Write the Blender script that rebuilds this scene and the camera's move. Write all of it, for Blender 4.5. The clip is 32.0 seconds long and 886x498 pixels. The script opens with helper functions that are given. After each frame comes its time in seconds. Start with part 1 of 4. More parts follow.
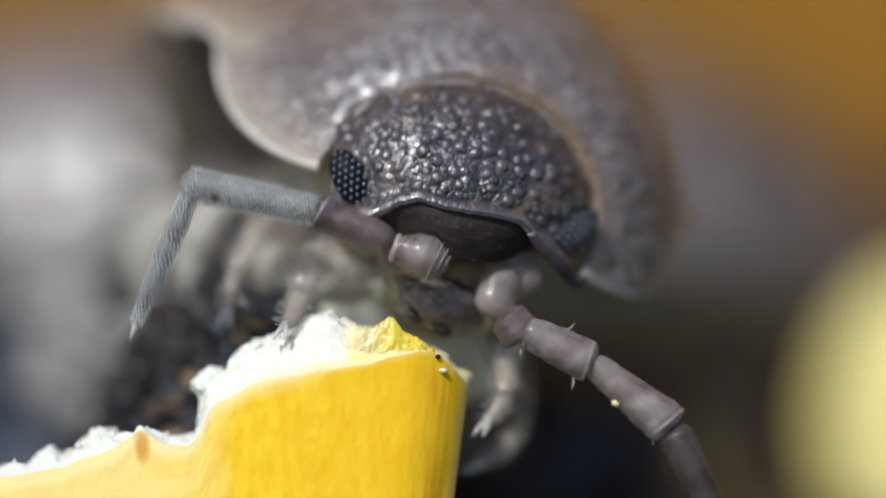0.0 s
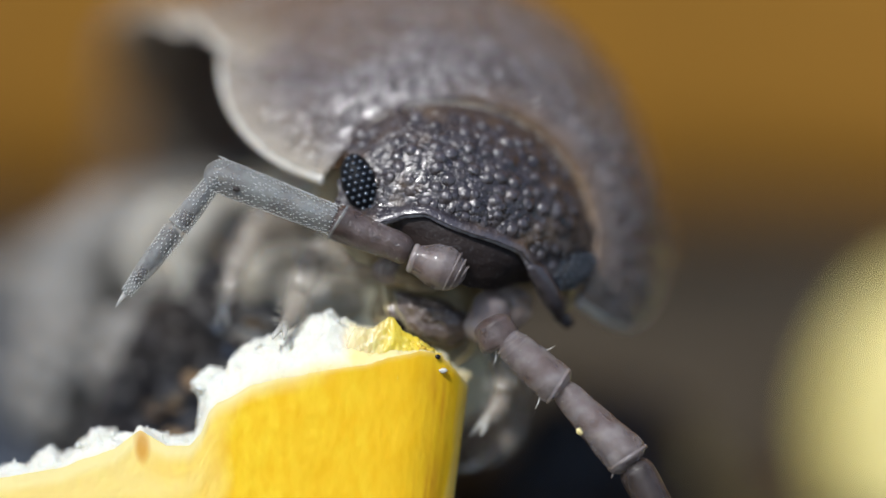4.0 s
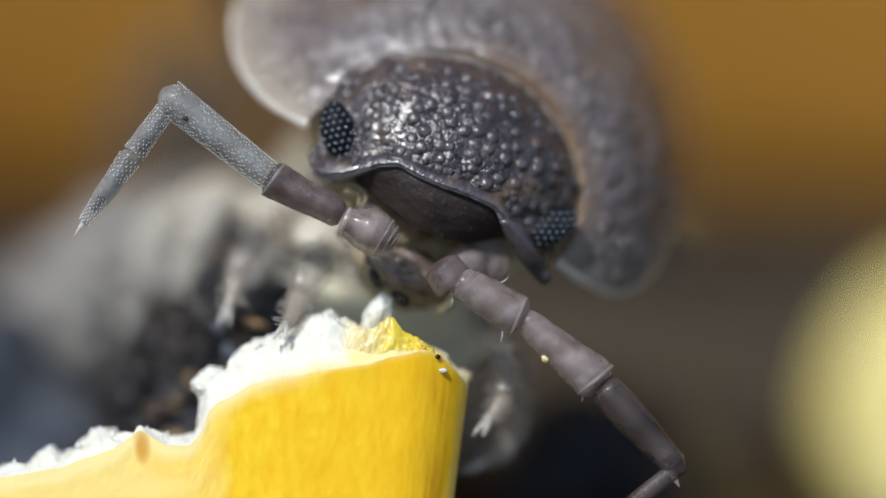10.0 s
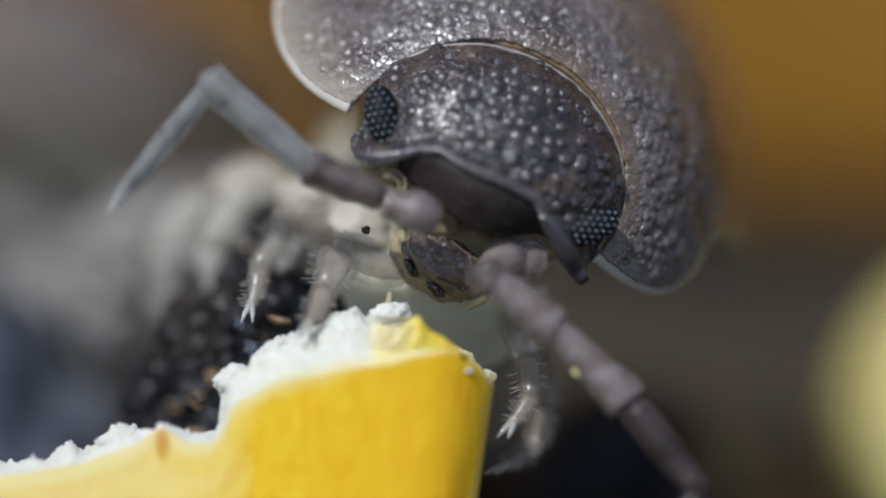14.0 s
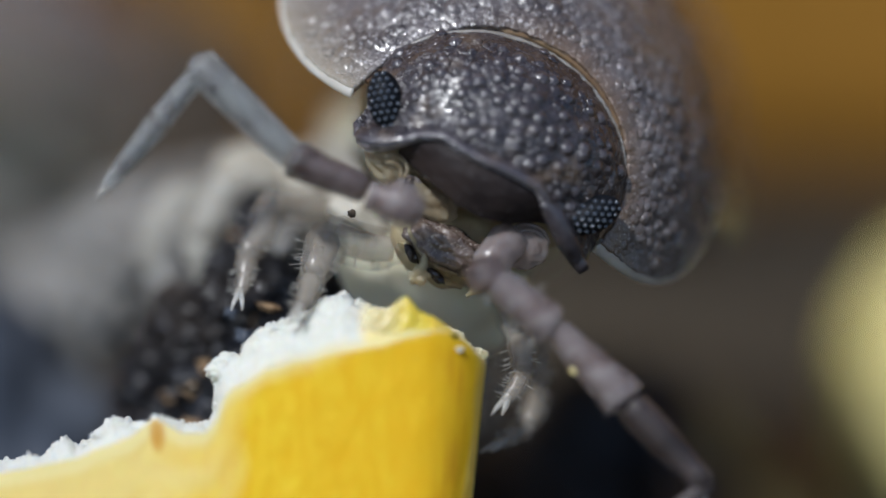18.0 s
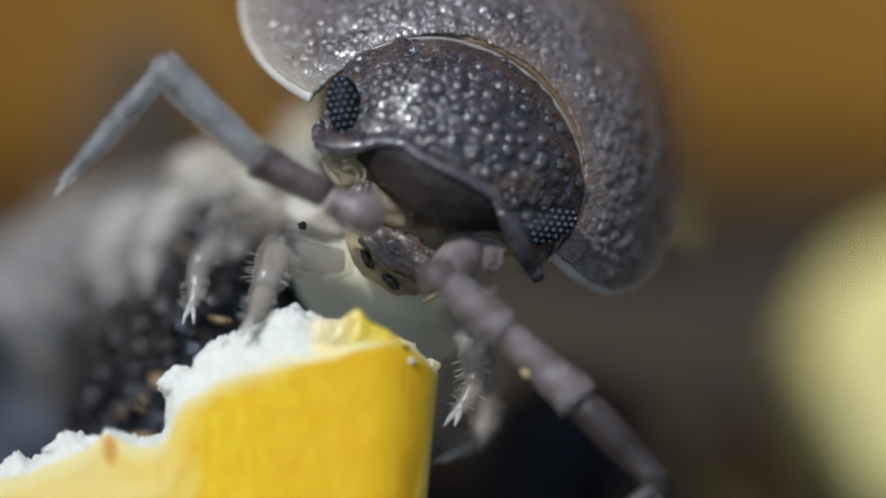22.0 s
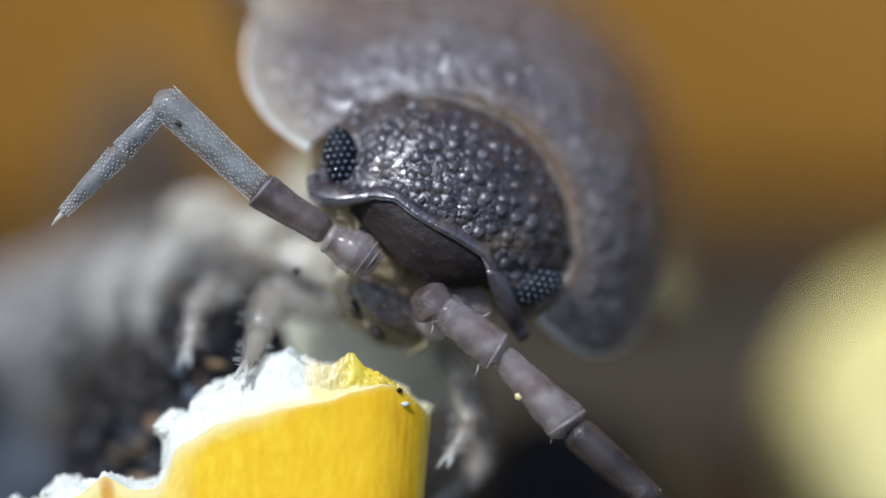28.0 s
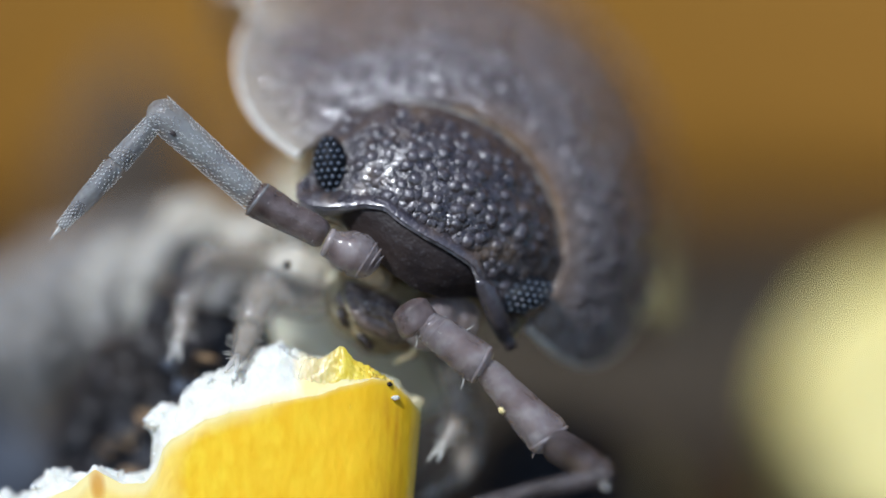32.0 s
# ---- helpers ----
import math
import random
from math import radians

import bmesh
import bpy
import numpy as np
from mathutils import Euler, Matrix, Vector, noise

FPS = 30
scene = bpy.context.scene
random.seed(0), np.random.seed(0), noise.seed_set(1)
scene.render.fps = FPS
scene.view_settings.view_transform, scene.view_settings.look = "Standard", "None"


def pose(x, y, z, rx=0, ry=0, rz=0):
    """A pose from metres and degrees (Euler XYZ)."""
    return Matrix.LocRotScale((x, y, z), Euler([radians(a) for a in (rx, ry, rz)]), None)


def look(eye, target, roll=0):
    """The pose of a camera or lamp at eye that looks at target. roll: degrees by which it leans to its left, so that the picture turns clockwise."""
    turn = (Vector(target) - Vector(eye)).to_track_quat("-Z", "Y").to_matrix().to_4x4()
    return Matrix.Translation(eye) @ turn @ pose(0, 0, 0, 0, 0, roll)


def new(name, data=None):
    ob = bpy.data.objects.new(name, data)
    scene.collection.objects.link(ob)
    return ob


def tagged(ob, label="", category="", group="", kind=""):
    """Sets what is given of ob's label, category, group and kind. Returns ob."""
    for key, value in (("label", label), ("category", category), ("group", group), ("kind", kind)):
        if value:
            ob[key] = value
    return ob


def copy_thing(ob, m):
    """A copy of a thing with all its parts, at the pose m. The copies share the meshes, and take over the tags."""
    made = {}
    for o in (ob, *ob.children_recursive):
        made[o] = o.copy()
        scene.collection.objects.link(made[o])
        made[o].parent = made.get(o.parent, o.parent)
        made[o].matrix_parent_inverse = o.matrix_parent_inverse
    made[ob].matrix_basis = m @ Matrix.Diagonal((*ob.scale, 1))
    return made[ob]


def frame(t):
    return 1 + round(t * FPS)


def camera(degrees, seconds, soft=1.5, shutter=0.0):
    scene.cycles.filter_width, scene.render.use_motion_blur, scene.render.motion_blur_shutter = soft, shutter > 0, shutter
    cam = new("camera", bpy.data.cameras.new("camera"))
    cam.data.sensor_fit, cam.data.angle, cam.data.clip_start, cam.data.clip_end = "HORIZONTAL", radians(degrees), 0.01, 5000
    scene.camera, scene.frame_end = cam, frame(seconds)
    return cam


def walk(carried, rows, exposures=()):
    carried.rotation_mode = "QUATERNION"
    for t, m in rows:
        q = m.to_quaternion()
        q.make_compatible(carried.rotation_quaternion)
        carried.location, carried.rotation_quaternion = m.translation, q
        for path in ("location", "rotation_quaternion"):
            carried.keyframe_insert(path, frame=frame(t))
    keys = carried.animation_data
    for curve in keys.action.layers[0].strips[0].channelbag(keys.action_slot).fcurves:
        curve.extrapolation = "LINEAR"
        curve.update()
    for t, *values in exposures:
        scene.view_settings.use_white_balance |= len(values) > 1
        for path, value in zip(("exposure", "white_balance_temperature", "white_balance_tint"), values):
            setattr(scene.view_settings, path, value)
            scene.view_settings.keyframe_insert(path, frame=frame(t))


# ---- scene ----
cam = camera(8.553, 32.0, soft=1.5, shutter=0.9)
cam.data.dof.use_dof = True
cam.data.dof.focus_distance = 0.04505
cam.data.dof.aperture_fstop = 50.0

MM = 0.001
LIFT = 4.0
# the plan of the shot: x right, y away, z up, in millimetres, tipped 12 degrees down towards the back
PLAN = Matrix.Translation((0, 0, LIFT * MM)) @ pose(0, 0, 0, -12)


def at(x, y, z, rx=0, ry=0, rz=0):
    """A pose from millimetres and degrees."""
    return pose(x * MM, y * MM, z * MM, rx, ry, rz)


# seconds, yaw, pitch, roll, millimetres forward
CAM = [
(0, 0.000, 0.000, 0.00, 0.00), (12.5, 0.000, 0.000, 0.00, 0.00), (12.6, -0.022, -0.039, 0.04, 0.00), (12.7, -0.241, -0.416, 0.08, 0.00), (12.8, -0.721, -0.713, 0.12, 0.00), (12.9, -0.699, -0.692, 0.16, 0.00), (13, -0.508, -0.692, 0.20, 0.00), (13.1, -0.207, -0.750, 0.10, 0.05), (13.2, -0.043, -0.700, 0.00, 0.11), (13.3, 0.187, -0.689, -0.10, 0.16), (13.4, 0.302, -0.679, -0.20, 0.27), (13.5, 0.385, -0.675, -0.30, 0.37), (13.6, 0.442, -0.441, -0.40, 0.48), (13.7, 0.337, -0.168, -0.50, 0.56), (13.8, 0.104, -0.057, -0.60, 0.62), (13.9, 0.199, -0.042, -0.65, 0.66), (14, 0.260, -0.020, -0.70, 0.62), (14.5, 0.443, -0.034, -0.50, 0.58), (15.5, 0.395, -0.129, 0.46, 0.58), (16.5, 0.240, -0.200, 1.40, 0.58), (17, 0.245, -0.195, 1.48, 0.58), (17.5, 0.249, -0.179, 1.56, 0.58), (18, 0.135, -0.215, 1.64, 0.58), (18.5, 0.167, -0.204, 1.72, 0.58), (19, 0.082, -0.300, 1.80, 0.58), (19.5, 0.047, -0.263, 1.86, 0.58), (20, -0.095, -0.280, 1.93, 0.58), (20.5, -0.202, -0.350, 1.99, 0.58), (21, -0.172, -0.300, 2.05, 0.58), (21.5, -0.137, -0.218, 2.11, 0.58), (22, -0.343, -0.122, 2.17, 0.58), (22.5, -0.381, -0.015, 2.24, 0.58), (23, -0.311, 0.003, 2.30, 0.54), (23.5, -0.337, 0.084, 2.30, 0.5), (24, -0.325, 0.194, 2.30, 0.46), (24.5, -0.411, 0.284, 2.30, 0.43), (25, -0.430, 0.350, 2.30, 0.40), (25.5, -0.456, 0.410, 2.30, 0.30), (26.5, -0.445, 0.386, 2.30, 0.15), (27.5, -0.417, 0.313, 2.30, 0.00), (28, -0.427, 0.307, 2.30, 0.00), (28.5, -0.453, 0.262, 2.30, 0.00), (29, -0.453, 0.273, 2.30, 0.00), (31.5, -0.458, 0.262, 2.30, 0.00), (32, -0.518, 0.243, 2.30, 0.00)]


def camera_pose(yaw, pitch, roll, ahead):
    turn = pose(0, 0, 0, 0, 0, yaw) @ pose(0, 0, 0, pitch) @ pose(0, 0, 0, 0, roll)
    return PLAN @ at(0, -45 + ahead, 0) @ turn @ pose(0, 0, 0, 90)


walk(cam, [(t, camera_pose(*r)) for t, *r in CAM], exposures=[(0, 0.0, 6250, 9), (13, 0.0, 6300, 9), (14, -0.3, 6050, 9), (23, -0.31, 5900, 9), (24.3, -0.07, 5750, 9), (25.5, 0.02, 5750, 9), (32, 0.02, 5750, 9)])

# ---- light ----
world = bpy.data.worlds.new("sky")
scene.world = world
world.use_nodes = True
wn = world.node_tree
sky = wn.nodes.new("ShaderNodeTexSky")
sky.sky_type = "NISHITA"
sky.sun_disc = False
SUN_UP, SUN_TURN = 52, -148
sky.sun_elevation, sky.sun_rotation = radians(SUN_UP), radians(SUN_TURN)
wn.links.new(sky.outputs[0], wn.nodes["Background"].inputs[0])
wn.nodes["Background"].inputs[1].default_value = 0.115
sun = new("sun", bpy.data.lights.new("sun", "SUN"))
sun.data.energy, sun.data.angle, sun.data.color = 3.45, radians(2.0), (1, 0.97, 0.93)
sun_way = Vector((math.sin(radians(SUN_TURN)) * math.cos(radians(SUN_UP)), math.cos(radians(SUN_TURN)) * math.cos(radians(SUN_UP)), math.sin(radians(SUN_UP))))
sun.matrix_world = look(sun_way, (0, 0, 0))


# ---- materials ----
def material(name, low, high, grain=2000, rough=0.5, bump=0.0, fine=0, stain=None, stain_scale=400, pale=None, scatter=0.0, coat=0.0, stretch=(1, 1, 1), spec=0.5, speck=None, speck_scale=9000, patch=(0.48, 0.68), clear=0.0, deep=0.2, bruise=None):
    """Two colours by a grain, a third by larger stains, a paler and a bruised one by the mesh's own values, small
    specks and painted glints, and relief.
    """
    m = bpy.data.materials.new(name)
    m.use_nodes = True
    n, l = m.node_tree.nodes, m.node_tree.links
    b = n["Principled BSDF"]
    where = n.new("ShaderNodeTexCoord")
    mp = n.new("ShaderNodeMapping")
    mp.inputs["Scale"].default_value = stretch
    l.new(where.outputs["Object"], mp.inputs[0])

    def noise_of(scale, detail=4):
        t = n.new("ShaderNodeTexNoise")
        t.inputs["Scale"].default_value, t.inputs["Detail"].default_value = scale, detail
        l.new(mp.outputs[0], t.inputs["Vector"])
        return t.outputs["Fac"]

    def ramp_of(fac, lo, hi):
        r = n.new("ShaderNodeMapRange")
        r.inputs[1].default_value, r.inputs[2].default_value = lo, hi
        l.new(fac, r.inputs[0])
        return r.outputs[0]

    def mixed(fac, a, c):
        x = n.new("ShaderNodeMix")
        x.data_type = "RGBA"
        l.new(fac, x.inputs[0])
        for k, v in ((6, a), (7, c)):
            if isinstance(v, tuple):
                x.inputs[k].default_value = (*v, 1)
            else:
                l.new(v, x.inputs[k])
        return x.outputs[2]

    g = noise_of(grain)
    colour = mixed(ramp_of(g, 0.32, 0.68), low, high)
    if stain:
        colour = mixed(ramp_of(noise_of(stain_scale), *patch), colour, stain)
    if speck:
        colour = mixed(ramp_of(noise_of(speck_scale, 1), 0.62, 0.72), colour, speck)
    if pale:
        a = n.new("ShaderNodeAttribute")
        a.attribute_name = "pale"
        colour = mixed(a.outputs["Fac"], colour, pale)
    if bruise:
        a2 = n.new("ShaderNodeAttribute")
        a2.attribute_name = "bruise"
        colour = mixed(a2.outputs["Fac"], colour, bruise)
    l.new(colour, b.inputs["Base Color"])
    rr = n.new("ShaderNodeMapRange")
    rr.inputs[3].default_value, rr.inputs[4].default_value = rough * 0.8, min(1, rough * 1.25)
    l.new(g, rr.inputs[0])
    l.new(rr.outputs[0], b.inputs["Roughness"])
    b.inputs["Specular IOR Level"].default_value = spec
    if bump:
        k = n.new("ShaderNodeBump")
        k.inputs["Strength"].default_value = 0.8
        k.inputs["Distance"].default_value = bump * MM
        l.new(noise_of(fine or grain * 3, 3), k.inputs["Height"])
        l.new(k.outputs[0], b.inputs["Normal"])
    if scatter:
        b.inputs["Subsurface Weight"].default_value = scatter
        b.inputs["Subsurface Radius"].default_value = (1.0, 0.8, 0.6)
        b.inputs["Subsurface Scale"].default_value = deep * MM
    b.inputs["Coat Weight"].default_value, b.inputs["Coat Roughness"].default_value = coat, 0.12
    if clear:
        # thin, see-through tissue
        out = n["Material Output"]
        t, x = n.new("ShaderNodeBsdfTransparent"), n.new("ShaderNodeMixShader")
        x.inputs[0].default_value = clear
        if pale:
            k = n.new("ShaderNodeMath")
            k.operation = "MULTIPLY"
            k.inputs[1].default_value = clear
            l.new(a.outputs["Fac"], k.inputs[0])
            l.new(k.outputs[0], x.inputs[0])
        l.new(b.outputs[0], x.inputs[1])
        l.new(t.outputs[0], x.inputs[2])
        l.new(x.outputs[0], out.inputs[0])
    return m


# Specks here are painted glints, on the shell mixed with pale scale hairs.
CUTICLE = material("dark_cuticle", (0.016, 0.0112, 0.0118), (0.048, 0.037, 0.038), 7000, 0.28, 0.02, 26000, (0.1, 0.067, 0.043), 3800, pale=(0.13, 0.115, 0.13), coat=0.55, speck=(0.16, 0.145, 0.16), speck_scale=46000, spec=0.8, patch=(0.54, 0.7))
SHELL = material("grey_shell", (0.066, 0.053, 0.051), (0.165, 0.141, 0.138), 3600, 0.27, 0.016, 36000, (0.122, 0.092, 0.074), 1100, pale=(0.66, 0.58, 0.46), scatter=0.15, coat=0.6, speck=(0.5, 0.465, 0.465), speck_scale=34000, clear=0.5, spec=0.7, bruise=(0.2, 0.12, 0.06))
CLEAR_RIM = material("clear_rim", (0.38, 0.34, 0.29), (0.6, 0.55, 0.49), 4000, 0.3, 0.006, 15000, scatter=0.3, coat=0.4, clear=0.35)
MARGIN = material("clear_margin", (0.67, 0.61, 0.52), (0.82, 0.77, 0.68), 3000, 0.3, 0.006, 15000, scatter=0.4, coat=0.3, clear=0.2)
FACE = material("dark_face", (0.011, 0.008, 0.0085), (0.024, 0.018, 0.018), 4000, 0.5, 0.006, 40000, (0.034, 0.024, 0.021), 1500, speck=(0.05, 0.043, 0.043), speck_scale=36000, spec=0.25)
BROW = material("brow_edge", (0.1, 0.088, 0.096), (0.26, 0.235, 0.25), 8000, 0.28, 0.02, 40000, coat=0.6, scatter=0.1)
RIDGE = material("pale_ridge", (0.2, 0.185, 0.195), (0.4, 0.375, 0.39), 9000, 0.28, 0.02, 40000, coat=0.6, scatter=0.1)
HORN = material("grey_horn", (0.025, 0.021, 0.025), (0.07, 0.062, 0.072), 8000, 0.28, 0.012, 40000, coat=0.6)
EYE = material("black_eye", (0.003, 0.004, 0.006), (0.008, 0.01, 0.014), 9000, 0.55, spec=0.15)
# Lens colour is lifted above the black eye to help out the glints.
LENS = material("eye_lens", (0.026, 0.035, 0.05), (0.065, 0.08, 0.105), 9000, 0.2, coat=1.0, spec=1.0)
ANTENNA = material("mauve_antenna", (0.25, 0.21, 0.207), (0.47, 0.425, 0.415), 6000, 0.27, 0.01, 50000, (0.21, 0.155, 0.145), 3600, scatter=0.35, coat=0.5, clear=0.5)
ANTENNA_PALE = material("pale_antenna", (0.3, 0.31, 0.302), (0.5, 0.52, 0.505), 24000, 0.34, 0.01, 50000, (0.3, 0.295, 0.29), 3500, scatter=0.3, coat=0.3, clear=0.6)
ANTENNA_BROWN = material("brown_antenna", (0.1, 0.072, 0.066), (0.25, 0.195, 0.185), 6000, 0.28, 0.014, 50000, (0.07, 0.046, 0.04), 2500, scatter=0.3, coat=0.5, clear=0.22)
SCALE = material("pale_scale", (0.56, 0.58, 0.565), (0.74, 0.76, 0.745), 9000, 0.35, coat=0.3)
ANTENNA_DARK = material("dark_antenna", (0.045, 0.034, 0.031), (0.15, 0.122, 0.118), 6000, 0.36, 0.012, 50000, (0.035, 0.025, 0.022), 3000, coat=0.25, scatter=0.15, clear=0.3)
JOINT = material("joint_skin", (0.34, 0.285, 0.275), (0.58, 0.51, 0.49), 3600, 0.22, 0.01, 22000, (0.24, 0.17, 0.15), 1500, scatter=0.4, coat=0.7, clear=0.45)
LEG = material("pale_leg", (0.5, 0.45, 0.38), (0.7, 0.65, 0.58), 5000, 0.22, 0.006, 20000, (0.42, 0.36, 0.29), 2500, scatter=0.2, coat=0.5, clear=0.78)
CORE_LEG = material("leg_core", (0.3, 0.25, 0.2), (0.5, 0.44, 0.36), 4000, 0.5, scatter=0.3, clear=0.6)
YELLOW_FOLD = material("yellow_fold", (0.46, 0.38, 0.2), (0.62, 0.53, 0.33), 4000, 0.5, 0.02, 12000, (0.34, 0.26, 0.15), 2500, scatter=0.5, coat=0.1, clear=0.25)
CLAW = material("glassy_claw", (0.6, 0.57, 0.5), (0.78, 0.76, 0.7), 4000, 0.18, scatter=0.3, coat=0.6, clear=0.35)
MEMBRANE = material("yellow_membrane", (0.4, 0.32, 0.175), (0.58, 0.49, 0.3), 2600, 0.5, 0.02, 12000, (0.27, 0.2, 0.115), 1700, scatter=0.5, coat=0.1, clear=0.25)
CHEEK = material("cream_cheek", (0.38, 0.32, 0.2), (0.54, 0.47, 0.33), 2600, 0.5, 0.02, 12000, (0.3, 0.23, 0.14), 1700, scatter=0.5, coat=0.1, clear=0.35)
# The lip's wet sparkle is painted as pale specks.
MOUTH = material("brown_mouth", (0.07, 0.046, 0.037), (0.17, 0.125, 0.1), 5000, 0.25, 0.02, 40000, coat=0.8, speck=(0.5, 0.44, 0.38), speck_scale=60000)
JAW = material("dark_jaw", (0.008, 0.006, 0.005), (0.03, 0.02, 0.015), 6000, 0.25, coat=0.4)
SKIN = material("yellow_skin", (0.88, 0.52, 0.008), (0.94, 0.64, 0.025), 11000, 0.42, 0.003, 16000, (0.85, 0.48, 0.007), 900, pale=(1.0, 0.83, 0.36), scatter=0.15, deep=0.1, stretch=(1, 1, 0.45), patch=(0.5, 0.78), spec=0.2, bruise=(0.66, 0.27, 0.012))
FLESH = material("yellow_flesh", (0.92, 0.58, 0.02), (0.97, 0.72, 0.11), 8000, 0.35, 0.02, 20000, pale=(0.94, 0.86, 0.55), scatter=0.5, deep=0.18, spec=0.5, coat=0.2, clear=0.75)
PITH = material("white_pith", (0.69, 0.685, 0.59), (0.78, 0.775, 0.685), 9000, 0.7, 0.008, 26000, scatter=0.55, pale=(0.93, 0.76, 0.34), deep=0.22, spec=0.1)
PITH_CRUMB = material("pith_crumb", (0.72, 0.72, 0.64), (0.8, 0.8, 0.725), 9000, 0.65, scatter=0.4, spec=0.1)
SOIL = material("black_soil", (0.005, 0.005, 0.006), (0.018, 0.018, 0.021), 1500, 0.36, 0.05, 5800, (0.03, 0.024, 0.02), 900, speck=(0.09, 0.088, 0.1), speck_scale=12000, coat=0.12, spec=0.35)
GROUND = material("brown_soil", (0.026, 0.02, 0.012), (0.058, 0.047, 0.03), 420, 0.9, 0.2, 900, (0.014, 0.011, 0.007), 150)
CRUMB = material("tan_crumb", (0.2, 0.12, 0.06), (0.36, 0.24, 0.13), 2500, 0.7, 0.03, 6000)
STONE = material("blue_grey_stone", (0.035, 0.045, 0.065), (0.075, 0.09, 0.12), 900, 0.6, 0.05, 2500, (0.1, 0.11, 0.13), 300)
WOOD = material("orange_wood", (0.36, 0.165, 0.017), (0.48, 0.228, 0.026), 300, 0.6, 0.1, 900, (0.28, 0.145, 0.03), 60, stretch=(0.5, 1, 1))
PEEL = material("pale_peel", (0.6, 0.51, 0.16), (0.74, 0.65, 0.25), 500, 0.5, 0.04, 1800, scatter=0.2)
TAN = material("tan_cut_flesh", (0.86, 0.53, 0.05), (0.94, 0.68, 0.18), 3000, 0.5, 0.01, 9000, (0.74, 0.4, 0.04), 2400, scatter=0.15, deep=0.1, stretch=(1, 1, 0.15), spec=0.3)
POUCH = material("white_pouch", (0.33, 0.315, 0.27), (0.49, 0.47, 0.42), 1500, 0.5, 0.01, 6000, (0.24, 0.215, 0.18), 900, scatter=0.4)
FLANK = material("grey_flank", (0.18, 0.172, 0.16), (0.3, 0.29, 0.27), 1500, 0.5, 0.01, 6000, (0.125, 0.118, 0.11), 700, scatter=0.4)
CORE = material("brown_core", (0.14, 0.1, 0.09), (0.27, 0.21, 0.19), 2600, 0.5, scatter=0.4)
CORE_DARK = material("dark_core", (0.02, 0.014, 0.012), (0.055, 0.04, 0.036), 2600, 0.5)
CORE_GREY = material("grey_core", (0.1, 0.098, 0.092), (0.24, 0.24, 0.228), 4600, 0.5)
CLOD = material("brown_clod", (0.07, 0.052, 0.035), (0.13, 0.1, 0.07), 500, 0.85, 0.1, 1500)
CREAM = material("cream_leg_base", (0.42, 0.39, 0.32), (0.58, 0.545, 0.465), 1500, 0.5, 0.01, 6000, (0.32, 0.285, 0.22), 900, scatter=0.4)
BELLY = material("grey_belly", (0.72, 0.69, 0.5), (0.84, 0.81, 0.64), 1800, 0.45, 0.01, 6000, scatter=0.5)
AMBER = material("amber_fold", (0.2, 0.12, 0.055), (0.36, 0.24, 0.13), 3000, 0.3, 0.01, 9000, (0.12, 0.065, 0.03), 900, scatter=0.3, coat=0.4)
DUST = material("yellow_grain", (0.92, 0.76, 0.3), (0.96, 0.86, 0.52), 5000, 0.45, spec=0.3)


# ---- mesh helpers, all in millimetres ----
def part(name, data, mat, parent=None, label="", m=None, pale=None, smooth=True, thick=0.0, extra=(), bruise=None):
    """One mesh object from (vertices, faces), under a thing or a part; extra: further (shape, material) of the same mesh."""
    verts, faces = joined(data, *[d for d, _ in extra]) if extra else data
    me = bpy.data.meshes.new(name)
    me.from_pydata([(float(x) * MM, float(y) * MM, float(z) * MM) for x, y, z in verts], [], [tuple(int(i) for i in f) for f in faces])
    me.polygons.foreach_set("use_smooth", [smooth] * len(me.polygons))
    for key, value in (("pale", pale), ("bruise", bruise)):
        if value is not None:
            a = me.attributes.new(key, "FLOAT", "POINT")
            a.data.foreach_set("value", np.asarray(value, dtype=np.float32).ravel())
    me.materials.append(mat)
    if extra:
        kind_of = [0] * len(data[1])
        for i, (d, other) in enumerate(extra):
            me.materials.append(other)
            kind_of += [i + 1] * len(d[1])
        me.polygons.foreach_set("material_index", kind_of)
    me.update()
    ob = new(name, me)
    if thick:
        s = ob.modifiers.new("thickness", "SOLIDIFY")
        s.thickness, s.offset = thick * MM, -1
    if parent is not None:
        ob.parent = parent
    if m is not None:
        ob.matrix_basis = m
    if label:
        tagged(ob, label)
    return ob


def thing(name, m, label, category, group="", kind=""):
    ob = new(name)
    ob.empty_display_size = MM
    ob.matrix_basis = m
    return tagged(ob, label, category, group, kind)


def sheet(p, loop=False):
    """Faces of a grid of points p[i, j]."""
    p = np.asarray(p, float)
    n, m = p.shape[:2]
    k = np.arange(n * m).reshape(n, m)
    if loop:
        k = np.hstack([k, k[:, :1]])
    f = np.stack([k[:-1, :-1], k[1:, :-1], k[1:, 1:], k[:-1, 1:]], -1).reshape(-1, 4)
    return p.reshape(-1, 3), f.tolist()


def joined(*pieces):
    verts, faces, base = [], [], 0
    for v, f in pieces:
        v = np.asarray(v, float)
        verts.append(v)
        faces += [tuple(i + base for i in q) for q in f]
        base += len(v)
    return np.vstack(verts), faces


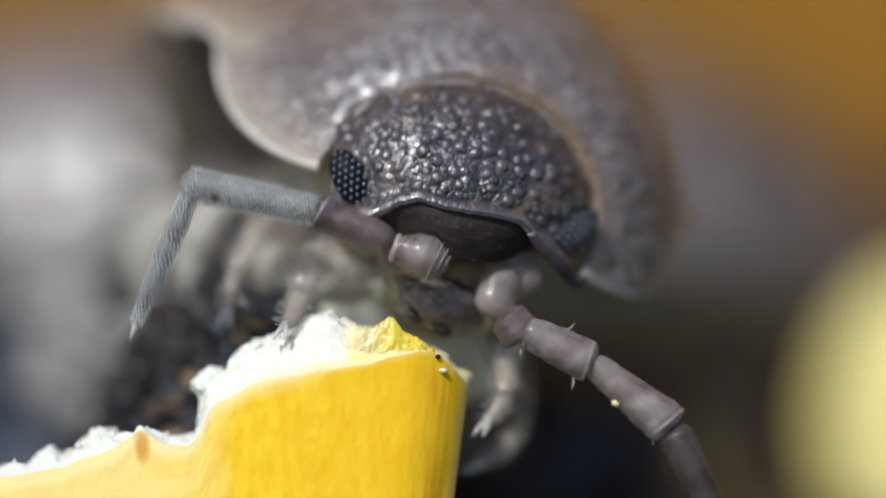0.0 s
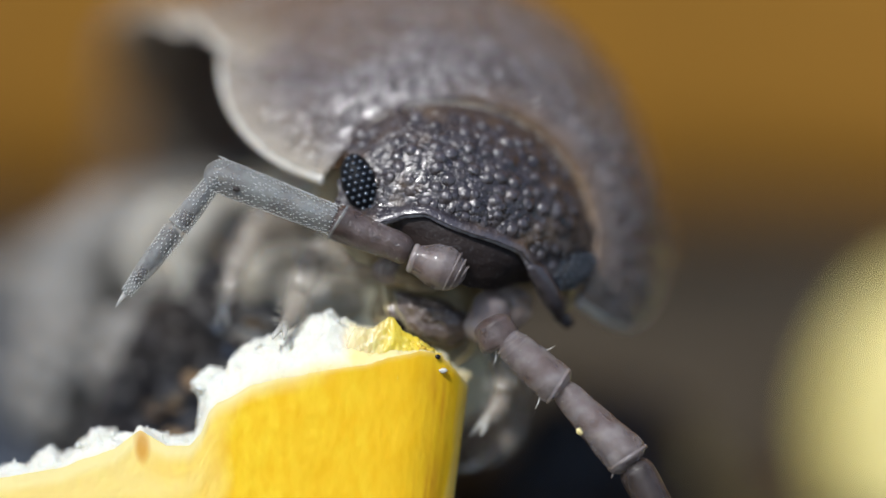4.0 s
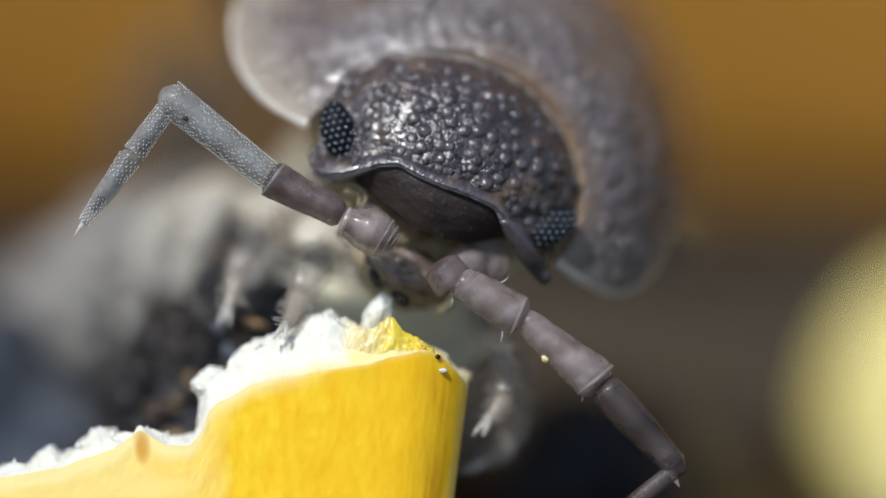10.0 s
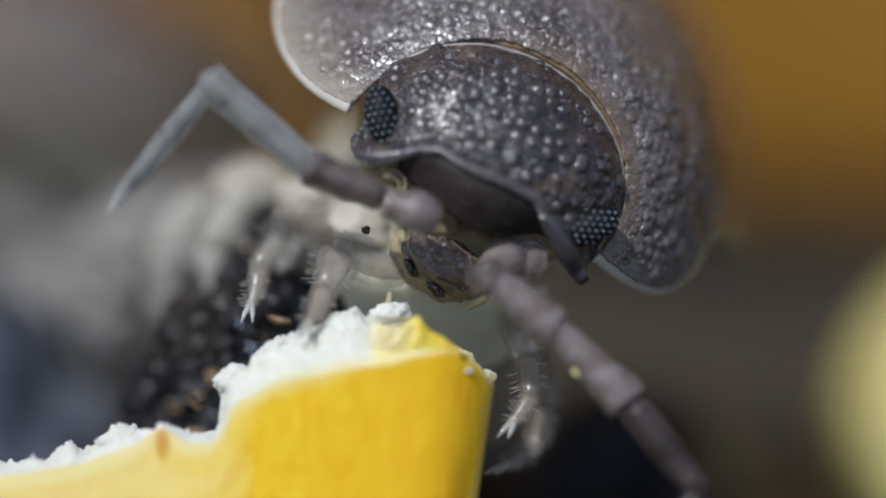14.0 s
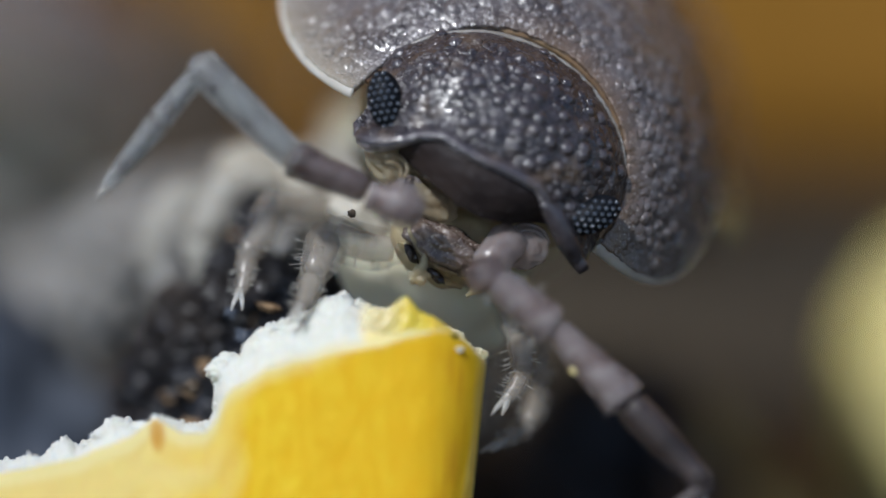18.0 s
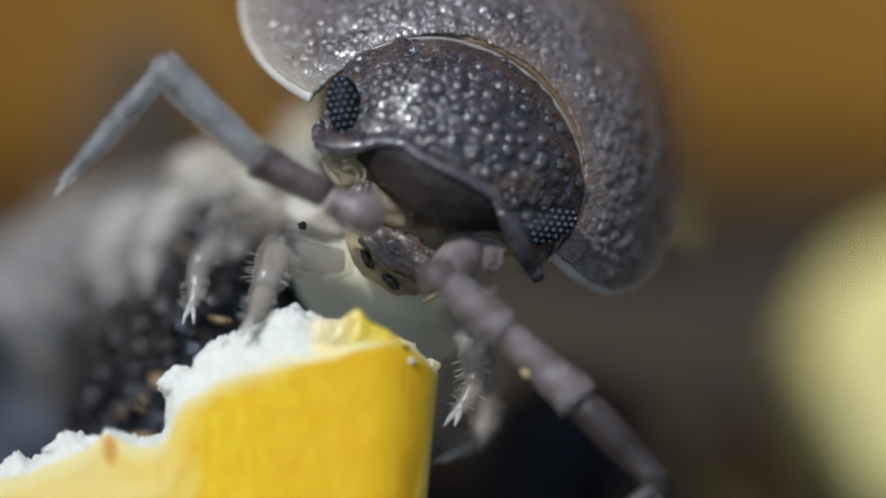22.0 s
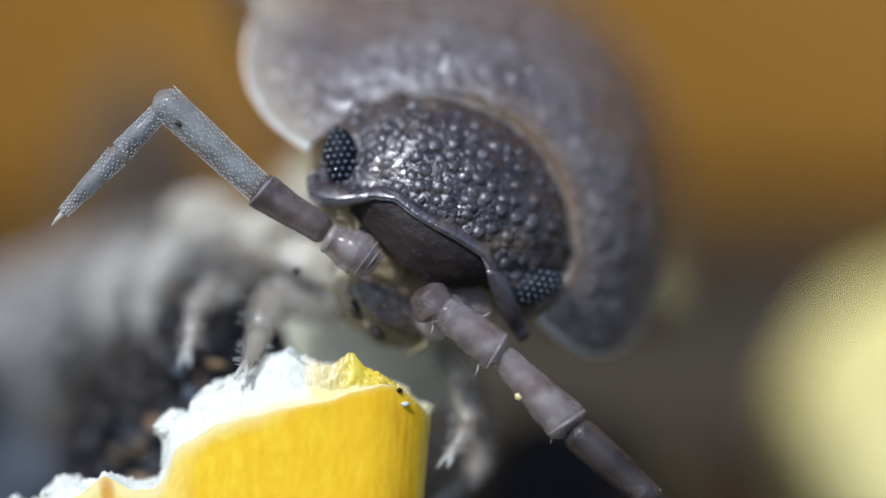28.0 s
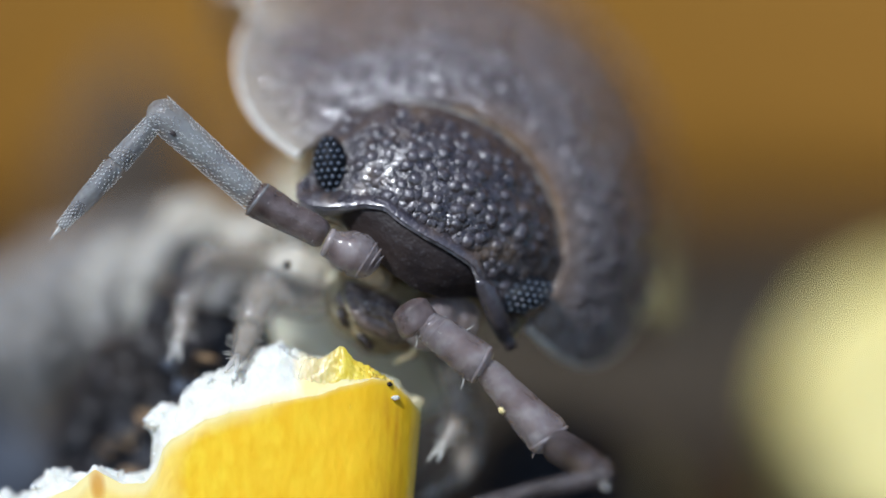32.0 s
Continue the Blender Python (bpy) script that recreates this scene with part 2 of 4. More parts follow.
def tube(points, radii, sides=14, flat=1.0, wobble=0.0, seed=0):
    """A rounded rod along points, closed at both ends. flat: its depth over its height."""
    pts = np.asarray(points, float)
    r = np.asarray(radii, float) * np.ones(len(pts))
    rng = np.random.default_rng(seed)
    rings = []
    way = np.gradient(pts, axis=0)
    for p, d, q in zip(pts, way, r):
        d = d / (np.linalg.norm(d) + 1e-9)
        a = np.cross(d, (0, 1, 0))
        if np.linalg.norm(a) < 0.05:
            a = np.cross(d, (1, 0, 0))
        a /= np.linalg.norm(a)
        b = np.cross(d, a)
        ang = np.linspace(0, 2 * np.pi, sides, endpoint=False)
        k = q * (1 + wobble * rng.standard_normal(sides))[:, None]
        rings.append(p + k * (np.cos(ang)[:, None] * a + flat * np.sin(ang)[:, None] * b))
    v, f = sheet(np.array(rings), loop=True)
    f = [tuple(q) for q in f]
    f.append(tuple(range(sides)))
    f.append(tuple(reversed(range(len(v) - sides, len(v)))))
    return v, f


def rod(length, r0, r1, steps=10, bulge=0.0, flat=1.0, sides=16, cut=False, seed=0):
    """An article along +x with rounded ends and an uneven, pimpled skin, for antennae and legs."""
    steps, sides = max(steps * 3, 24), sides * 2
    s = np.linspace(0, 1, steps)
    pts = [(length * k, 0, 0) for k in s]
    r = r0 + (r1 - r0) * s + bulge * np.sin(np.pi * s) + 0.006 * np.sin(s * 7 + seed) * np.sin(np.pi * s) + (0.1 * r1 * np.clip((s - 0.84) / 0.16, 0, 1) ** 2 if cut else 0)
    turn = np.radians([8, 25, 45, 65, 80])
    ends = [(-0.75 * r0 * math.cos(a), 0, 0) for a in turn]
    rr = [r0 * math.sin(a) for a in turn]
    far = turn[::-1]
    tail = [(length + (0.12 if cut else 0.6) * r1 * math.cos(a), 0, 0) for a in far]
    v, f = tube(ends + pts + tail, rr + list(r) + [r1 * math.sin(a) for a in far], sides, flat, 0.0, seed)
    off = Vector((seed * 3.3, seed * 1.7, seed * 5.1))
    k = np.array([0.03 * noise.noise(Vector(q) * 6 + off) + 0.012 * noise.noise(Vector(q) * 24 + off) + 0.012 * abs(noise.noise(Vector(q) * 45 + off)) for q in v])
    v[:, 1:] *= (1 + k)[:, None]
    return v, f


def article(length, profile, flat=0.9, seed=0, sides=32):
    """A soft article along +x whose thickness follows profile, (place along it, radius) by (place, radius)."""
    k = np.linspace(0, 1, 60)
    r = np.interp(k, [a for a, _ in profile], [b for _, b in profile])
    for _ in range(3):
        r[1:-1] = (r[:-2] + 2 * r[1:-1] + r[2:]) / 4
    v, f = tube([(length * a, 0, 0) for a in k], r, sides, flat)
    off = Vector((seed * 3.3, seed * 1.7, seed * 5.1))
    w = np.array([0.08 * noise.noise(Vector(q) * 5 + off) + 0.03 * noise.noise(Vector(q) * 14 + off) + 0.012 * abs(noise.noise(Vector(q) * 42 + off)) for q in v])
    v[:, 1:] *= (1 + w)[:, None]
    return v, f


def inner(length, profile, share=0.6, seed=0):
    """The darker flesh inside an article."""
    v, f = article(length * 0.86, [(a, b * share) for a, b in profile], 0.8, seed, 14)
    return v + np.array([length * 0.07, 0, 0]), f


def hoop(length, profile, k, fine=0.008, lean=0.0):
    """A thin fold of skin round an article, lying on it."""
    r = float(np.interp(k, [a for a, _ in profile], [b for _, b in profile])) - 0.6 * fine
    k = k * length
    a = np.linspace(0, 2 * np.pi, 29)
    return tube(np.stack([k + lean * np.sin(a), 0.9 * r * np.cos(a), r * np.sin(a)], -1), fine, 7)


def ball(centre, size, level=2, rough=0.0, seed=0):
    bm = bmesh.new()
    bmesh.ops.create_icosphere(bm, subdivisions=level + 1, radius=1)
    v = np.array([q.co[:] for q in bm.verts])
    f = [[q.index for q in c.verts] for c in bm.faces]
    bm.free()
    if rough:
        off = Vector((seed * 7.31, seed * 3.17, seed * 1.91))
        v = v * np.array([1 + rough * noise.noise(Vector(q) * 1.7 + off) + 0.5 * rough * noise.noise(Vector(q) * 4.1 + off) for q in v])[:, None]
    return v * np.asarray(size, float) + np.asarray(centre, float), f


def bumps(points, centres, heights, widths):
    """Height over each point from many small round bumps."""
    h = np.zeros(len(points))
    for c, a, w in zip(centres, heights, widths):
        d2 = ((points - c) ** 2).sum(1)
        near = d2 < (2.6 * w) ** 2
        h[near] = np.maximum(h[near], a * np.exp(-d2[near] / (w * w)))
    return h


def normals(p):
    n = np.cross(np.gradient(p, axis=1), np.gradient(p, axis=0))
    return n / (np.linalg.norm(n, axis=2, keepdims=True) + 1e-12)


# ---- the ground and the far things ----
def soil_height(x, y):
    lump = 3.95 * np.exp(-(np.abs((x + 1.3) / np.where(x < -1.3, 2.05, 1.15)) ** 2.1 + np.abs((y - 2.1) / 1.4) ** 2.6))
    ridge = 2.2 * np.exp(-(((x + 1.4) / 1.7) ** 2 + ((y - 7) / 3.6) ** 2))
    heap = 1.75 * np.exp(-(np.abs((x - 1.3) / 1.35) ** 3 + ((y - 6.6) / 1.9) ** 2))
    return np.maximum(np.maximum(lump, ridge), heap) + 0.25 * lump * ridge / 3


def ground():
    ax = np.concatenate([-np.geomspace(4000, 12.5, 44), np.linspace(-12, 12, 121), np.geomspace(12.5, 4000, 44)])
    x, y = np.meshgrid(ax, ax + 6)
    z = np.zeros_like(x)
    near = (np.abs(x) < 40) & (np.abs(y - 6) < 40)
    for i, j in zip(*np.nonzero(near)):
        q = Vector((x[i, j], y[i, j], 0))
        z[i, j] = 0.35 * noise.noise(q * 0.35) + 0.22 * noise.noise(q * 1.1) - 1.0 * math.exp(-((x[i, j] - 5.2) ** 2 + (y[i, j] - 8.6) ** 2) / 6)
    ob = part("ground", sheet(np.stack([x, y, z - 0.25], -1)), GROUND)
    tagged(ob, "dark brown damp soil with fine crumbs", "ground", kind="structure")


def soil_mound():
    ax, ay = np.linspace(-5.2, 5.0, 185), np.linspace(0.4, 13, 200)
    x, y = np.meshgrid(ax, ay)
    z = soil_height(x, y)
    for i in range(x.shape[0]):
        for j in range(x.shape[1]):
            q = Vector((x[i, j], y[i, j], z[i, j]))
            k = min(1.0, z[i, j])
            z[i, j] += k * (0.3 * noise.noise(q * 1.3) + 0.2 * noise.noise(q * 3.3) + 0.1 * noise.noise(q * 8.0)) - 0.45
    root = thing("soil_mound", Matrix(), "black crumbly lump of soil behind the peel", "soil", kind="stuff")
    part("lump", sheet(np.stack([x, y, z], -1)), SOIL, root)
    rng = np.random.default_rng(4)
    pieces, tan = [], []
    for k in range(1300):
        cx, cy = rng.uniform(-3.2, -0.7), rng.uniform(0.7, 2.6)
        s = rng.uniform(0.03, 0.13)
        h = float(soil_height(np.array(cx), np.array(cy)))
        if h < 0.7:
            continue
        q = Vector((cx, cy, h))
        h += 0.3 * noise.noise(q * 1.3) + 0.2 * noise.noise(q * 3.3) - 0.42
        piece = ball((cx, cy, h), (s, s * rng.uniform(0.7, 1.2), s * rng.uniform(0.6, 1)), 1, 0.6, k)
        (tan if rng.random() < 0.02 else pieces).append(piece)
    tagged(part("soil_crumbs", joined(*pieces), SOIL, root, smooth=False), kind="stuff")
    for cx, cz, size, mat, words in ((-1.46, -0.58, (0.09, 0.04, 0.03), CRUMB, "tan splinter"), (-2.06, -1.17, (0.06, 0.05, 0.05), CLOD, "reddish-brown crumb"), (-1.62, -0.8, (0.09, 0.08, 0.06), STONE, "grey grain"), (-1.75, -0.62, (0.05, 0.05, 0.05), STONE, "grey grain")):
        part("chip", ball((0, 0, 0), size, 2, 0.6, int(cx * 10)), mat, root, words, m=PLAN @ at(cx, 1.05, cz, 0, 12, 0))
    tagged(part("tan_crumbs", joined(*tan), CRUMB, root), kind="stuff")


def plank():
    root = thing("plank", at(0, 20.2, -0.1, 8), "weathered orange-brown wooden plank standing behind the soil", "plank")
    n = 160
    x = np.linspace(-70, 70, n)
    low = np.array([0.25 + 0.35 * noise.noise(Vector((q * 0.12, 3, 0))) + 0.12 * noise.noise(Vector((q * 0.6, 1, 0))) for q in x])
    rows = []
    for dy, dz in ((6, 0), (0, 0), (-0.25, 0.3), (-0.3, 0.8), (-0.3, 10), (-0.3, 29), (0, 30), (6, 30)):
        rows.append(np.stack([x, np.full(n, dy) + 0.15 * np.sin(x * 0.9 + dz), (low if dz < 5 else 0 * low) + dz], -1))
    part("board", sheet(np.array(rows)), WOOD, root)
    part("knot", ball((4.7, -0.3, 1.5), (0.55, 0.08, 0.5), 3, 0.2, 2), CLOD, root, "dark knot in the wood")


def clod():
    # A dark brown lump added to fill the gap low behind the body.
    root = thing("brown_lump", at(-2.45, 11, 0), "dark brown lump behind the woodlouse", "soil")
    part("lump", ball((0, 0, 1.3), (0.7, 0.8, 2.1), 4, 0.4, 13), CLOD, root)
    for j in range(9):
        part("crumb", ball((0.7 * math.cos(j * 2.4), 0.5 * math.sin(j * 2.4), 0.3 + 0.32 * j), (0.22, 0.2, 0.18), 2, 0.6, j), CLOD, root)


def far_peel():
    root = thing("peel_piece", at(5.27, 9.3, -0.06, -30, 0, 0), "pale yellow rounded piece of peel lying on the soil", "peel")
    v, f = ball((0, 0, 0), (1, 1, 1), 4, 0.1, 3)
    v = np.sign(v) * np.abs(v) ** 0.9 * np.array([1.8, 0.65, 1.6]) + np.array([0, 0, 0.45])
    part("skin", (v, f), PEEL, root, "pale yellow skin")
    part("pith", ball((0.5, 0.5, 0.9), (0.7, 0.5, 0.75), 3, 0.2, 8), PITH, root, "white pith", pale=np.full(642, 0.7))


def stone():
    v, f = ball((0, 0, 1.0), (1.7, 1.6, 1.9), 4, 0.25, 9)
    root = thing("stone", at(-4.45, 4.6, -0.45), "smooth blue-grey stone half in the soil", "stone")
    part("body", (v, f), STONE, root)


# ---- the chewed piece of peel ----
SKIN_TOP = ([-4.2, -3.36, -2.9, -2.5, -2.3, -2.1, -1.93, -1.84, -1.78, -1.72, -1.45, -1.0, -0.6, -0.19, -0.05, 0.08, 0.2], [-1.85, -1.74, -1.66, -1.52, -1.37, -1.5, -1.49, -1.4, -1.25, -1.18, -1.03, -0.94, -0.88, -0.77, -0.8, -0.92, -1.05])


def peel_front(x):
    """How far back the skin lies along its length: flat, then rounding away at its cut end."""
    r = np.clip((x + 0.35) / 0.6, 0, 1)
    return 0.5 * (1 - np.sqrt(1 - 0.985 * r * r)) + 0.03 * np.sin(x * 2.2) + 0.06 * np.clip(-x - 2, 0, 3)


def peel_lean(x, z):
    """The cut end slants a little towards the ground."""
    return x + 0.13 * np.clip((x + 0.5) / 0.6, 0, 1) * np.clip(z + 1.0, -2.5, 0.2)


def crest(x):
    """The chewed upper edge of the pith."""
    xs = [-4.2, -3.36, -3.1, -2.9, -2.75, -2.62, -2.5, -2.3, -2.1, -1.95, -1.88, -1.84, -1.8, -1.66, -1.62, -1.5, -1.34, -1.14, -0.98, -0.88, -0.75, -0.5, -0.2, 0.2]
    zs = [-1.75, -1.68, -1.64, -1.58, -1.5, -1.45, -1.46, -1.4, -1.45, -1.46, -1.38, -1.16, -0.98, -0.93, -0.82, -0.74, -0.67, -0.62, -0.52, -0.47, -0.55, -0.62, -0.74, -1.0]
    pearls = sum(h * np.exp(-((x - c) / w) ** 2) for c, h, w in ((-2.64, 0.08, 0.07), (-2.52, 0.06, 0.05), (-2.78, 0.04, 0.04), (-3.0, 0.08, 0.05), (-3.09, 0.05, 0.04)))
    return np.interp(x, xs, zs) + pearls


def chewed_peel():
    root = thing("peel", PLAN, "yellow fruit peel with white pith, its upper edge chewed ragged", "peel")
    x = np.concatenate([np.linspace(-4.2, -0.3, 330), np.linspace(-0.29, 0.2, 60)])
    top = np.interp(x, *SKIN_TOP) + np.array([0.012 * noise.noise(Vector((q * 6, 0, 5))) + 0.004 * noise.noise(Vector((q * 25, 0, 5))) for q in x])
    fy = peel_front(x)
    s = np.linspace(0, 1, 90) ** 0.6
    z = -4.2 + (top[None] + 4.2) * s[:, None]
    xx = np.broadcast_to(x, z.shape)
    wave = np.array([[0.003 * noise.noise(Vector((a * 20, 0, b * 9))) + 0.005 * noise.noise(Vector((a * 4, 0, b * 2))) for a in x] for b in np.linspace(-4, 0, 90)])
    yy = fy[None] + wave
    below = top[None] - z
    fade = np.array([[noise.noise(Vector((a * 3, 5, b * 2))) for a in x] for b in np.linspace(-4, 0, 90)])
    streak = np.array([[noise.noise(Vector((a * 28, 1, b * 1.5))) for a in x] for b in np.linspace(-4, 0, 90)])
    # Pale along the top edge; to the left a lit glow is painted in.
    pale = np.clip((-xx - 1.45 + 0.4 * fade) / 0.9, 0, 1) * 0.65 + np.clip((-xx - 0.8) / 0.6, 0, 1) * np.clip(1 - below / 0.15, 0, 1) ** 1.5 + np.clip(1 - below / 0.05, 0, 1) ** 2 * 0.4
    # a pale oval scar lower down, and the pale edge of the cut end with its streaky highlights painted in
    scar = ((xx + 2.2) / 0.52) ** 2 + ((z + 2.5) / 0.3) ** 2 + 0.35 * fade
    pale = pale + 0.6 * np.clip((1.15 - scar) / 0.4, 0, 1) + np.clip((xx - 0.12 + 0.03 * streak) / 0.1, 0, 1) * (0.55 + 0.3 * streak)
    # a scab on the edge, and deeper orange fibres towards the cut end
    spot = ((xx + 2.29) / 0.07) ** 2 + ((z + 1.5 + 0.2 * (xx + 2.29)) / 0.13) ** 2 + 0.6 * fade
    bruise = 0.75 * np.clip((1.2 - spot) / 0.9, 0, 1)
    bruise = bruise + np.clip((xx + 0.2 + 0.12 * streak) / 0.25, 0, 1) * np.clip((0.12 - xx) / 0.08, 0, 1) * np.clip(below / 0.25, 0.15, 1) * (0.3 + 0.5 * streak).clip(0.05, 0.75)
    face = np.stack([peel_lean(xx, z), yy, z], -1)
    part("skin", sheet(face[:, ::-1]), SKIN, root, "glossy yellow skin", pale=np.clip(pale, 0, 1)[:, ::-1], bruise=np.clip(bruise, 0, 1)[:, ::-1])
    # the cut end of the peel, facing along its length
    k = np.linspace(0, 1, 14)
    side = face[:, -1][:, None] + np.stack([-0.4 * k ** 1.5, 0.6 * k, 0 * k], -1)[None]
    part("cut_side", sheet(side), TAN, root, "tan cut side of the peel")
    # pith: from the skin's edge up to the crest and down the back
    hi = np.maximum(crest(x), top - 0.02)
    k = np.linspace(0, 1, 56)
    sec_y, sec_z = [], []
    for q in k:
        if q < 0.65:
            w = q / 0.65
            sec_y.append(yy[-1] + 0.5 * w ** 1.2)
            sec_z.append(top + (hi - top) * np.sin(w * np.pi / 2))
        else:
            w = (q - 0.65) / 0.35
            sec_y.append(yy[-1] + 0.5 + 0.35 * np.sin(w * np.pi / 2))
            sec_z.append(hi - w ** 1.6 * (hi + 4.2))
    py, pz = np.array(sec_y), np.array(sec_z)
    px = peel_lean(np.broadcast_to(x, py.shape), pz) - 0.3 * np.clip((x + 0.2) / 0.4, 0, 1) * np.clip((k[:, None] - 0.65) / 0.2, 0, 1)
    for i in range(py.shape[0]):
        grow = min(1.0, k[i] * 3)
        for j in range(py.shape[1]):
            q = Vector((px[i, j], py[i, j], pz[i, j]))
            d = grow * (0.05 * noise.noise(q * 5.5) + 0.035 * noise.noise(q * 13) + 0.04 * abs(noise.noise(q * 24)) + 0.022 * noise.noise(q * 47))
            pz[i, j] += d
            px[i, j] += grow * 0.05 * noise.noise(q * 9 + Vector((9, 9, 9)))
            py[i, j] += grow * (0.03 * noise.noise(q * 9 + Vector((3, 7, 1))) + 0.012 * noise.noise(q * 28))
    edge = np.clip(1 - k[:, None] / 0.12, 0, 1) ** 1.5 * np.clip((px + 1.9) / 1.0, 0.3, 1)
    yellow = np.maximum(np.clip((px + 0.78) / 0.1, 0, 1) * np.clip(1.1 - k[:, None], 0, 1), edge)
    part("pith", sheet(np.stack([px, py, pz], -1)[:, ::-1]), PITH, root, "crumbly white pith", pale=yellow[:, ::-1])
    # the torn flap of flesh that rises to a point
    fx = np.linspace(-0.78, 0.02, 110)
    rise = np.interp(fx, [-0.78, -0.72, -0.68, -0.53, -0.41, -0.37, -0.31, -0.2, -0.08, 0.02], [-0.86, -0.68, -0.6, -0.6, -0.515, -0.52, -0.62, -0.67, -0.75, -0.86]) + np.array([0.014 * noise.noise(Vector((q * 24, 2, 0))) + 0.014 * noise.noise(Vector((q * 60, 2, 0))) for q in fx])
    lo = np.interp(fx, *SKIN_TOP) - 0.05
    w = np.linspace(0, 1, 22)[:, None]
    fz = lo + (rise - lo) * w
    gy = peel_front(fx) + 0.03 + 0.1 * w + np.array([[0.02 * noise.noise(Vector((a * 9 - b * 2, b * 2, 4))) + 0.008 * noise.noise(Vector((a * 34, b * 9, 4))) for a in fx] for b in w[:, 0]])
    part("flap", sheet(np.stack([np.broadcast_to(fx, fz.shape), gy, fz], -1)[:, ::-1]), FLESH, root, "torn translucent flap of yellow flesh", thick=0.02, pale=np.clip(1 - (fx + 0.8) / 0.4 + 0.25 * (w - 0.5), 0, 1)[:, ::-1])
    part("pith_tooth", ball((-1.75, float(peel_front(np.array(-1.75))) + 0.42, -1.04), (0.17, 0.16, 0.12), 4, 0.35, 44), PITH, root, pale=np.zeros(2562))
    part("crease", tube([(-0.36, -0.012, -0.86), (-0.345, -0.012, -0.98), (-0.375, -0.012, -1.08), (-0.35, -0.012, -1.2)], [0.004, 0.009, 0.007, 0.002], 6), FLESH, root, "fine pale crease in the skin")
    part("dark_speck", ball((-0.04, 0.055, -0.82), (0.022, 0.02, 0.018), 2, 0.4, 1), JAW, root, "black speck")
    part("white_speck", ball((0.0, 0.075, -0.925), (0.034, 0.02, 0.02), 2, 0.4, 2), PITH, root, "white speck", pale=np.zeros(162))
    # crumbs of pith along the chewed edge
    rng = np.random.default_rng(8)
    for j in range(190):
        cx = rng.uniform(-3.3, -0.75)
        sz = rng.uniform(0.008, 0.024)
        if -1.8 < cx < -1.6:
            continue
        part("crumb", ball((0, 0, 0), (sz, sz, sz * 0.9), 1, 0.5, j), PITH_CRUMB, root, m=at(cx, float(peel_front(np.array(cx))) + rng.uniform(0.25, 0.6), float(crest(cx)) + rng.uniform(-0.07, 0.0)), pale=np.zeros(42))
    for j in range(34):
        cx = -0.22 + 0.4 * rng.random() ** 0.8
        sz = rng.uniform(0.008, 0.022)
        part("crumb", ball((0, 0, 0), (sz * 1.2, sz, sz * rng.uniform(0.8, 1.8)), 1, 1.0, 90 + j), FLESH if j % 3 else DUST, root, m=at(cx, float(peel_front(np.array(cx))) + rng.uniform(0.02, 0.16), np.interp(cx, [-0.3, 0.0, 0.2], [-0.68, -0.84, -1.05]) + rng.uniform(-0.05, 0.02), 0, rng.uniform(-40, 40), 0), smooth=False)


# ---- the woodlouse: u right, w away, v up from the middle between its eyes, in millimetres ----
def ridge_line(u):
    right = np.interp(u, [0, 0.2, 0.41, 0.52, 0.64, 0.78, 0.92, 0.985], [-0.055, -0.035, -0.035, -0.1, -0.18, -0.28, -0.345, -0.36])
    left = np.interp(-u, [0, 0.19, 0.38, 0.51, 0.62, 0.72, 0.83, 0.94, 0.985], [-0.055, -0.06, -0.045, -0.11, -0.2, -0.28, -0.34, -0.35, -0.27])
    return np.where(u > 0, right, left)


def dome(u, v):
    r2 = (u / 1.06) ** 2 + (np.maximum(v, -0.2) / 0.9) ** 2
    return 0.82 * (1 - np.sqrt(np.clip(1 - 0.95 * r2, 0.02, 1)))


def brow_depth(u):
    """How far forward the brow's edge stands."""
    return dome(u, ridge_line(u)) - 0.07 - 0.1 * np.clip((np.abs(u) - 0.55) / 0.3, 0, 1)


